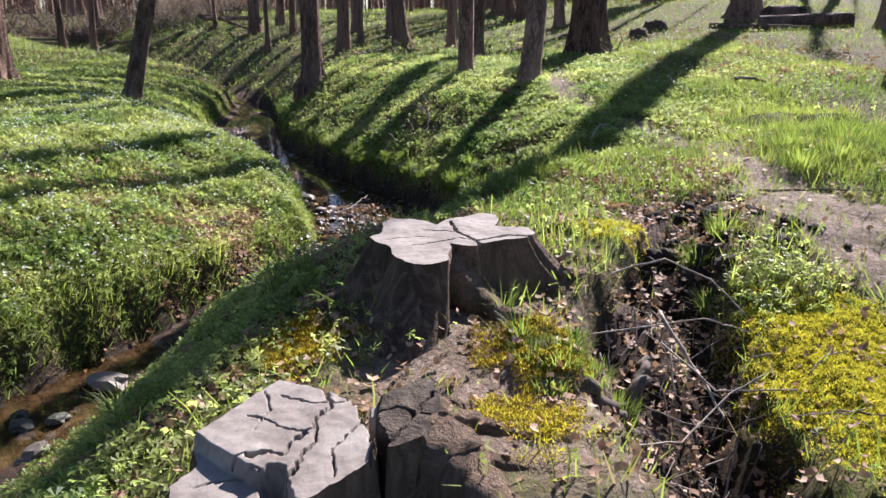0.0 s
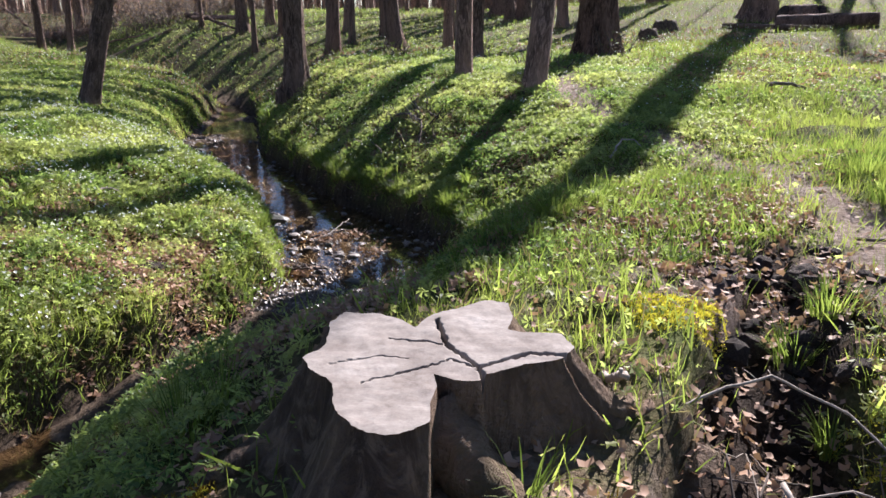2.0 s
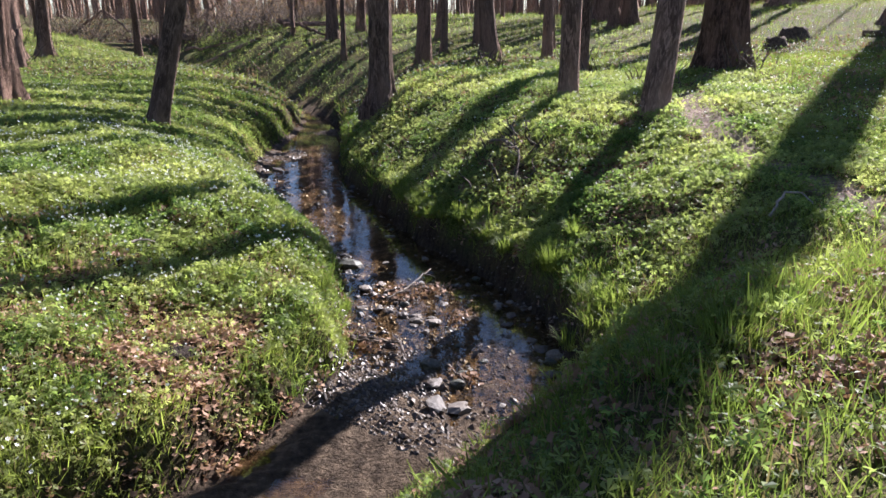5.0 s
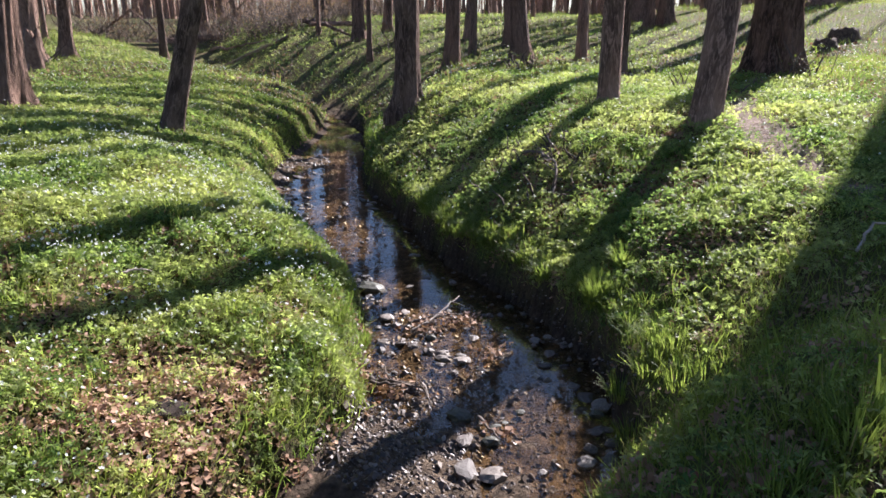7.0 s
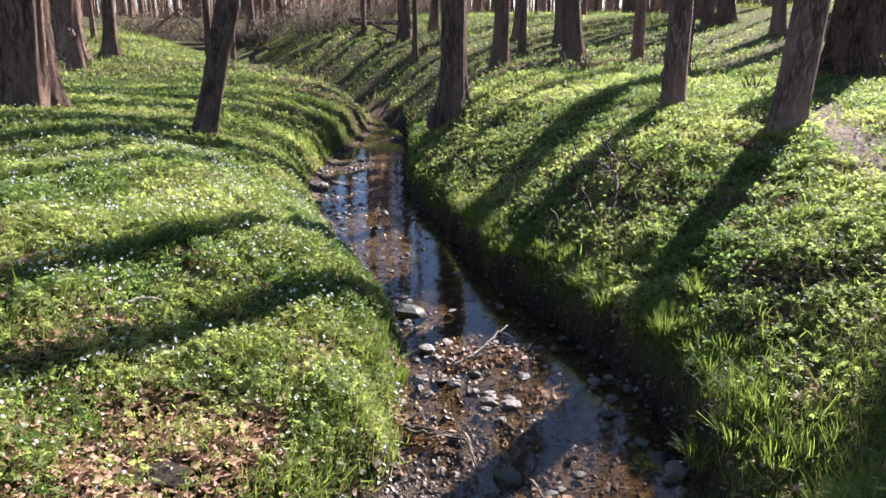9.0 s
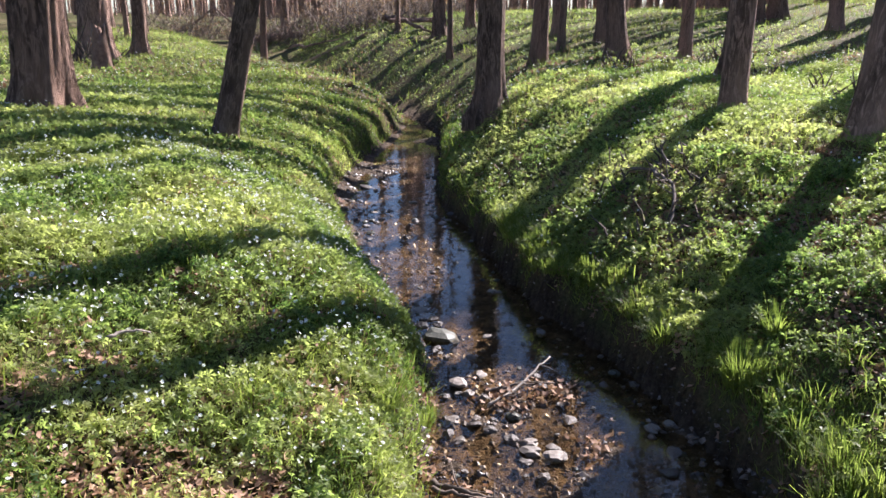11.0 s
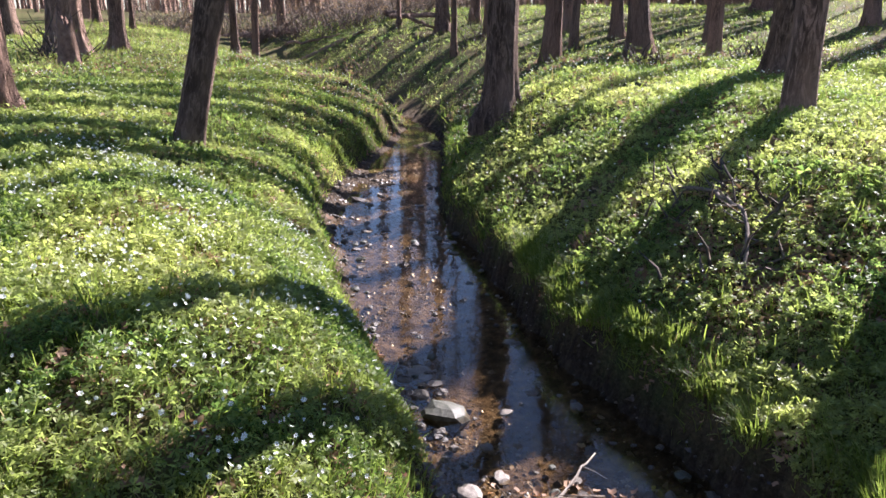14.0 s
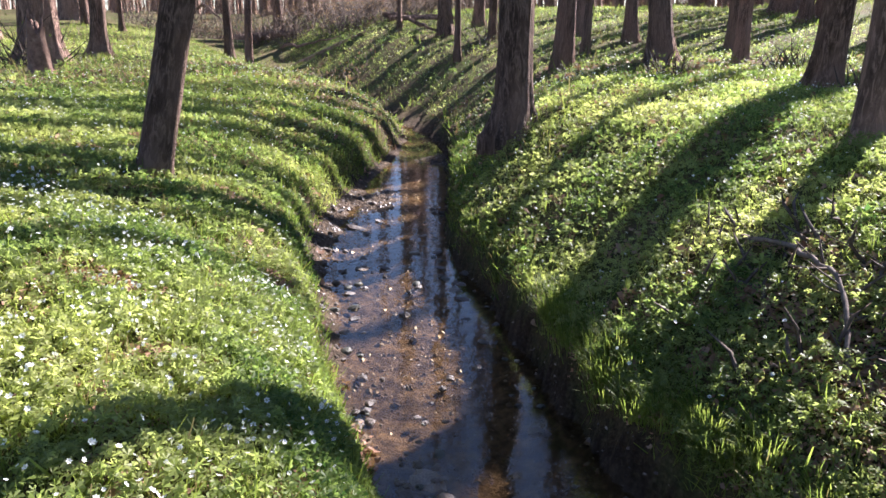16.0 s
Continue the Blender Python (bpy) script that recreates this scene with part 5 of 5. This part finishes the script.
def brush_rest():
    rng = np.random.default_rng(77)
    for k in range(64):
        x, y = rng.normal(1.12, .24), rng.normal(2.95, .5)
        a, l = rng.normal(.5, .9), rng.uniform(.15, .45)
        stick([(x, y, rng.uniform(.02, .10)), (x + l * .5 * math.cos(a) + rng.normal(0, .03), y + l * .5 * math.sin(a), rng.uniform(.04, .14)), (x + l * math.cos(a), y + l * math.sin(a), rng.uniform(.01, .10))],
              rng.uniform(.0025, .006), TWIG if rng.random() < .6 else TWIG_PALE, "thin dead twig in the shaded hollow", 100 + k, .4, "brushwood", twigs=int(rng.integers(0, 4)))


brush_rest()
ob = lay_stone(.62, 3.78, .11, 1, "small white stone on the mossy ground", .1)


def clods(count=80, seed=14):
    """Lumps of dark earth round the hollow."""
    rng = np.random.default_rng(seed)
    shapes = [stone_mesh("earth_clod", 80 + k, CLOD, .75) for k in range(3)]
    for k in range(count):
        x, y = (rng.normal(1.75, .32), rng.normal(5.1, .45)) if k % 3 else (rng.normal(1.48, .08), rng.normal(3.3, .4))
        s = (.05 + .14 * rng.random() ** 2) * (1 if k % 3 else .5)
        o = new("earth_clod", shapes[k % 3])
        o.matrix_world = pose(x, y, float(on_ground(x, y)) + .1 * s, rng.uniform(-25, 25), rng.uniform(-25, 25), rng.uniform(0, 360)) @ Matrix.Diagonal((s, s, s, 1))
        tagged(o, "crumbly lump of dark earth beside the hollow", "earth clod", "earth clods")


clods()
ob = new("earth_mound", bpy.data.meshes["earth_clod.001"])
ob.matrix_world = pose(-2.55, 7.55, float(on_ground(-2.55, 7.55)) + .02, 0, 0, 30) @ Matrix.Diagonal((.34, .3, .2, 1))
tagged(ob, "small mound of loose dark earth among dead leaves", "earth mound")


def log(a, b, radius, label, seed=1, lift=.0):
    """A felled trunk lying on the ground, with a bark part and two cut ends."""
    za, zb = float(on_ground(*a)) + radius * .8 + lift, float(on_ground(*b)) + radius * .8 + lift
    n = 14
    rng = np.random.default_rng(seed)
    p = np.column_stack([np.linspace(a[0], b[0], n), np.linspace(a[1], b[1], n), np.linspace(za, zb, n)]) + rng.normal(0, radius * .06, (n, 3))
    v, f = tube(p, np.linspace(radius, radius * .8, n), 16, False, seed, .06)
    root = new("log")
    part("bark", mesh_from("bark", v, f, BARK_DARK), None, root)
    for k, w in ((0, -1), (n - 1, 1)):
        e, g = tube([p[k], p[k] + (p[1] - p[0]) * .02 * w], [radius * (.97 if k == 0 else .78)] * 2, 14, True)
        part("cut_end", mesh_from("cut_end", e, g, ROT_WOOD), None, root)
    return tagged(root, label, "log", "fallen logs")


log((10.6, 25.0), (12.9, 23.5), .24, "thick dark fallen log lying behind a tree", 1)
log((9.3, 26.0), (11.5, 23.4), .09, "slim fallen log in front of a thicker one", 2)
log((11.0, 25.6), (12.0, 25.2), .34, "dark stout piece of a fallen trunk", 3, .05)
log((-10.0, 35.0), (-8.2, 34.2), .06, "thin fallen trunk bridging the brook", 4, .3)
log((-11.5, 36.4), (-9.2, 36.0), .10, "mossy fallen trunk across the brook", 5, .2)
log((-15.0, 35.0), (-12.2, 35.6), .09, "fallen bough before the brown thicket", 6)
log((-24.0, 42.0), (-18.0, 41.0), .22, "long fallen trunk at the thicket's edge", 7)


def stub(x, y, radius, height, label, material, seed=1):
    """The rotten, jagged rest of a broken trunk."""
    rng = np.random.default_rng(seed)
    sides = 30
    ang = np.linspace(0, 2 * math.pi, sides, endpoint=False)
    rows = []
    top = height * (.72 + .28 * np.abs(np.sin(1.5 * ang + 1)) * rng.uniform(.5, 1.0, sides))
    for u in np.linspace(0, 1, 9):
        r = radius * (1 - .35 * u) * (1 + .7 * math.exp(-u * 6) * (.5 + .5 * np.sin(5 * ang + seed))) * (1 + .07 * rng.uniform(-1, 1, sides))
        rows.append(np.column_stack([r * np.cos(ang), r * np.sin(ang), -.15 + u * (top + .15)]))
    rows.append(rows[-1] * np.array([.6, .6, .86]))
    rows.append(np.column_stack([np.zeros(sides), np.zeros(sides), np.full(sides, height * .4)]))
    v = np.vstack(rows)
    i = np.arange(len(v)).reshape(len(rows), sides)
    j = np.roll(i, -1, 1)
    f = np.stack([i[:-1].ravel(), j[:-1].ravel(), j[1:].ravel(), i[1:].ravel()], 1)
    o = new("broken_stub", mesh_from("broken_stub", v, f, material))
    o.matrix_world = pose(x, y, float(on_ground(x, y)))
    return tagged(o, label, "stump")


RED_ROT = plain_paint("red_rotten_wood", ((.3, (.10, .06, .045)), (.6, (.22, .14, .105)), (.8, (.32, .24, .19))), 9, .9, .9, .03)
stub(-12.2, 19.3, .22, 1.05, "broken red-brown rotten stub beside a thick tree", RED_ROT, 2)
stub(7.4, 26.0, .5, .38, "low dark rotten stump in the grass", ROT_WOOD, 3)
stub(6.3, 24.0, .35, .3, "small dark old stump in the grass", ROT_WOOD, 4)


def thicket(name, x0, x1, y0, y1, count, height, seed, label, leaf=0, lean=.6):
    """A tangle of thin dead stems and boughs, with some withered leaves."""
    rng = np.random.default_rng(seed)
    pieces = []
    for _ in range(count):
        x, y = rng.uniform(x0, x1), rng.uniform(y0, y1)
        z = float(on_ground(x, y))
        l = height * rng.uniform(.35, 1.1)
        a, e = rng.uniform(0, 6.28), rng.uniform(.05, 1.4) ** lean
        d = np.array([math.cos(a) * math.cos(e), math.sin(a) * math.cos(e), math.sin(e)]) * l
        k = rng.normal(0, .12 * l, 3)
        pieces.append(tube([(x, y, z), np.array((x, y, z)) + d * .5 + k, np.array((x, y, z)) + d + k * .3], [.018, .013, .005], 3, False))
    v, f = joined(pieces)
    tagged(new(name, mesh_from(name, v, f, TWIG)), label, "thicket", kind="stuff")
    if leaf:
        x, y = rng.uniform(x0, x1, leaf), rng.uniform(y0, y1, leaf)
        strew("withered_leaves", x, y, height * rng.random(leaf) ** 1.5, np.full(leaf, .09) * rng.uniform(.5, 1.3, leaf), DEAD_V, DEAD_F, BROWN_LEAF, rng, 50, "withered brown leaves on the thicket", "thicket")


thicket("brush_pile", -27, -14, 40, 46, 1300, 1.7, 3, "heap of grey dead branches and brushwood", 2200)
thicket("undergrowth", -60, 60, 62, 110, 5200, 3.4, 5, "distant leafless brown undergrowth between the trunks", 9000, .45)
thicket("undergrowth", -18, -9, 44, 56, 700, 1.8, 6, "leafless brown undergrowth between the trunks", 2500, .5)
thicket("bramble", -13.5, -10.5, 28.5, 32.5, 170, .5, 8, "low brown bramble stems on the brook's bank", 260)
thicket("brush_pile", -15.5, -10.5, 37.5, 40.5, 500, 1.0, 9, "grey heap of dead boughs beside the brook", 300)
thicket("brush_pile", -1.1, .1, 12.3, 13.9, 60, .35, 7, "thin dead twigs on the leafy slope")


for bn, (bough_pts, bough_r) in enumerate((([(-21.2, 45.5, .1), (-19.5, 45.0, .6), (-17.8, 44.6, 1.5), (-16.2, 44.2, 2.2)], .09), ([(-24.0, 44.0, .2), (-22.4, 43.0, .9), (-20.6, 42.6, .5), (-18.6, 42.4, .2)], .10), ([(-17.0, 37.5, .3), (-15.4, 37.0, .25), (-13.9, 36.8, .1)], .07),
                                           ([(-26.5, 44.5, .4), (-24.8, 44.0, 1.6), (-23.0, 43.5, 1.0), (-21.6, 43.2, .3)], .08), ([(-12.3, 38.2, .3), (-10.4, 35.4, .35), (-8.6, 32.8, .15)], .12))):
    stick(bough_pts, bough_r, BARK_DARK, "long dead bough lying before the brown thicket", 300 + bn, .4, "fallen boughs", "fallen_branch", twigs=6)
for sn, (sx, sy, sw, sh) in enumerate(((3.95, 18.0, .35, .75), (1.3, 18.9, .3, .4), (-1.1, 21.6, .35, .5), (2.0, 16.4, .5, .45), (-6.3, 31.0, .8, 1.3), (-13.4, 20.4, .5, 1.2), (.9, 22.3, .4, .6))):
    thicket("sprigs", sx - sw, sx + sw, sy - sw, sy + sw, 34, sh, 90 + sn, "thin upright twigs sprouting at a tree's foot", 0, .35)
    rng_sprig = np.random.default_rng(400 + sn)
    strew("young_leaves", rng_sprig.uniform(sx - sw, sx + sw, 60), rng_sprig.uniform(sy - sw, sy + sw, 60), sh * rng_sprig.uniform(.1, .8, 60), rng_sprig.uniform(.025, .05, 60), TRIPLE_V, TRIPLE_F, GRASS, rng_sprig, 40, "pale young leaves on thin twigs", "young leaves")


def far_trunks(count=1500, seed=31):
    """The wood's depth: slender trunks far behind, too many to count."""
    rng = np.random.default_rng(seed)
    pieces = []
    for _ in range(count):
        a, d = rng.uniform(-.95, .95), rng.uniform(58, 130)
        x, y = d * math.sin(a) - 2, 6 + d * math.cos(a)
        r, z = .06 + .16 * rng.random() ** 2, float(on_ground(x, y))
        lean = rng.normal(0, .03, 2)
        pieces.append(tube([(x, y, z - .2), (x, y, z + .4), (x + lean[0] * 6, y + lean[1] * 6, z + 6), (x + lean[0] * 15, y + lean[1] * 15, z + 15)], [r * 1.5, r, r * .85, r * .4], 6, False))
    v, f = joined(pieces)
    tagged(new("distant_wood", mesh_from("distant_wood", v, f, BARK)), "many slender bare trunks far back in the wood", "woods", kind="stuff")


far_trunks()
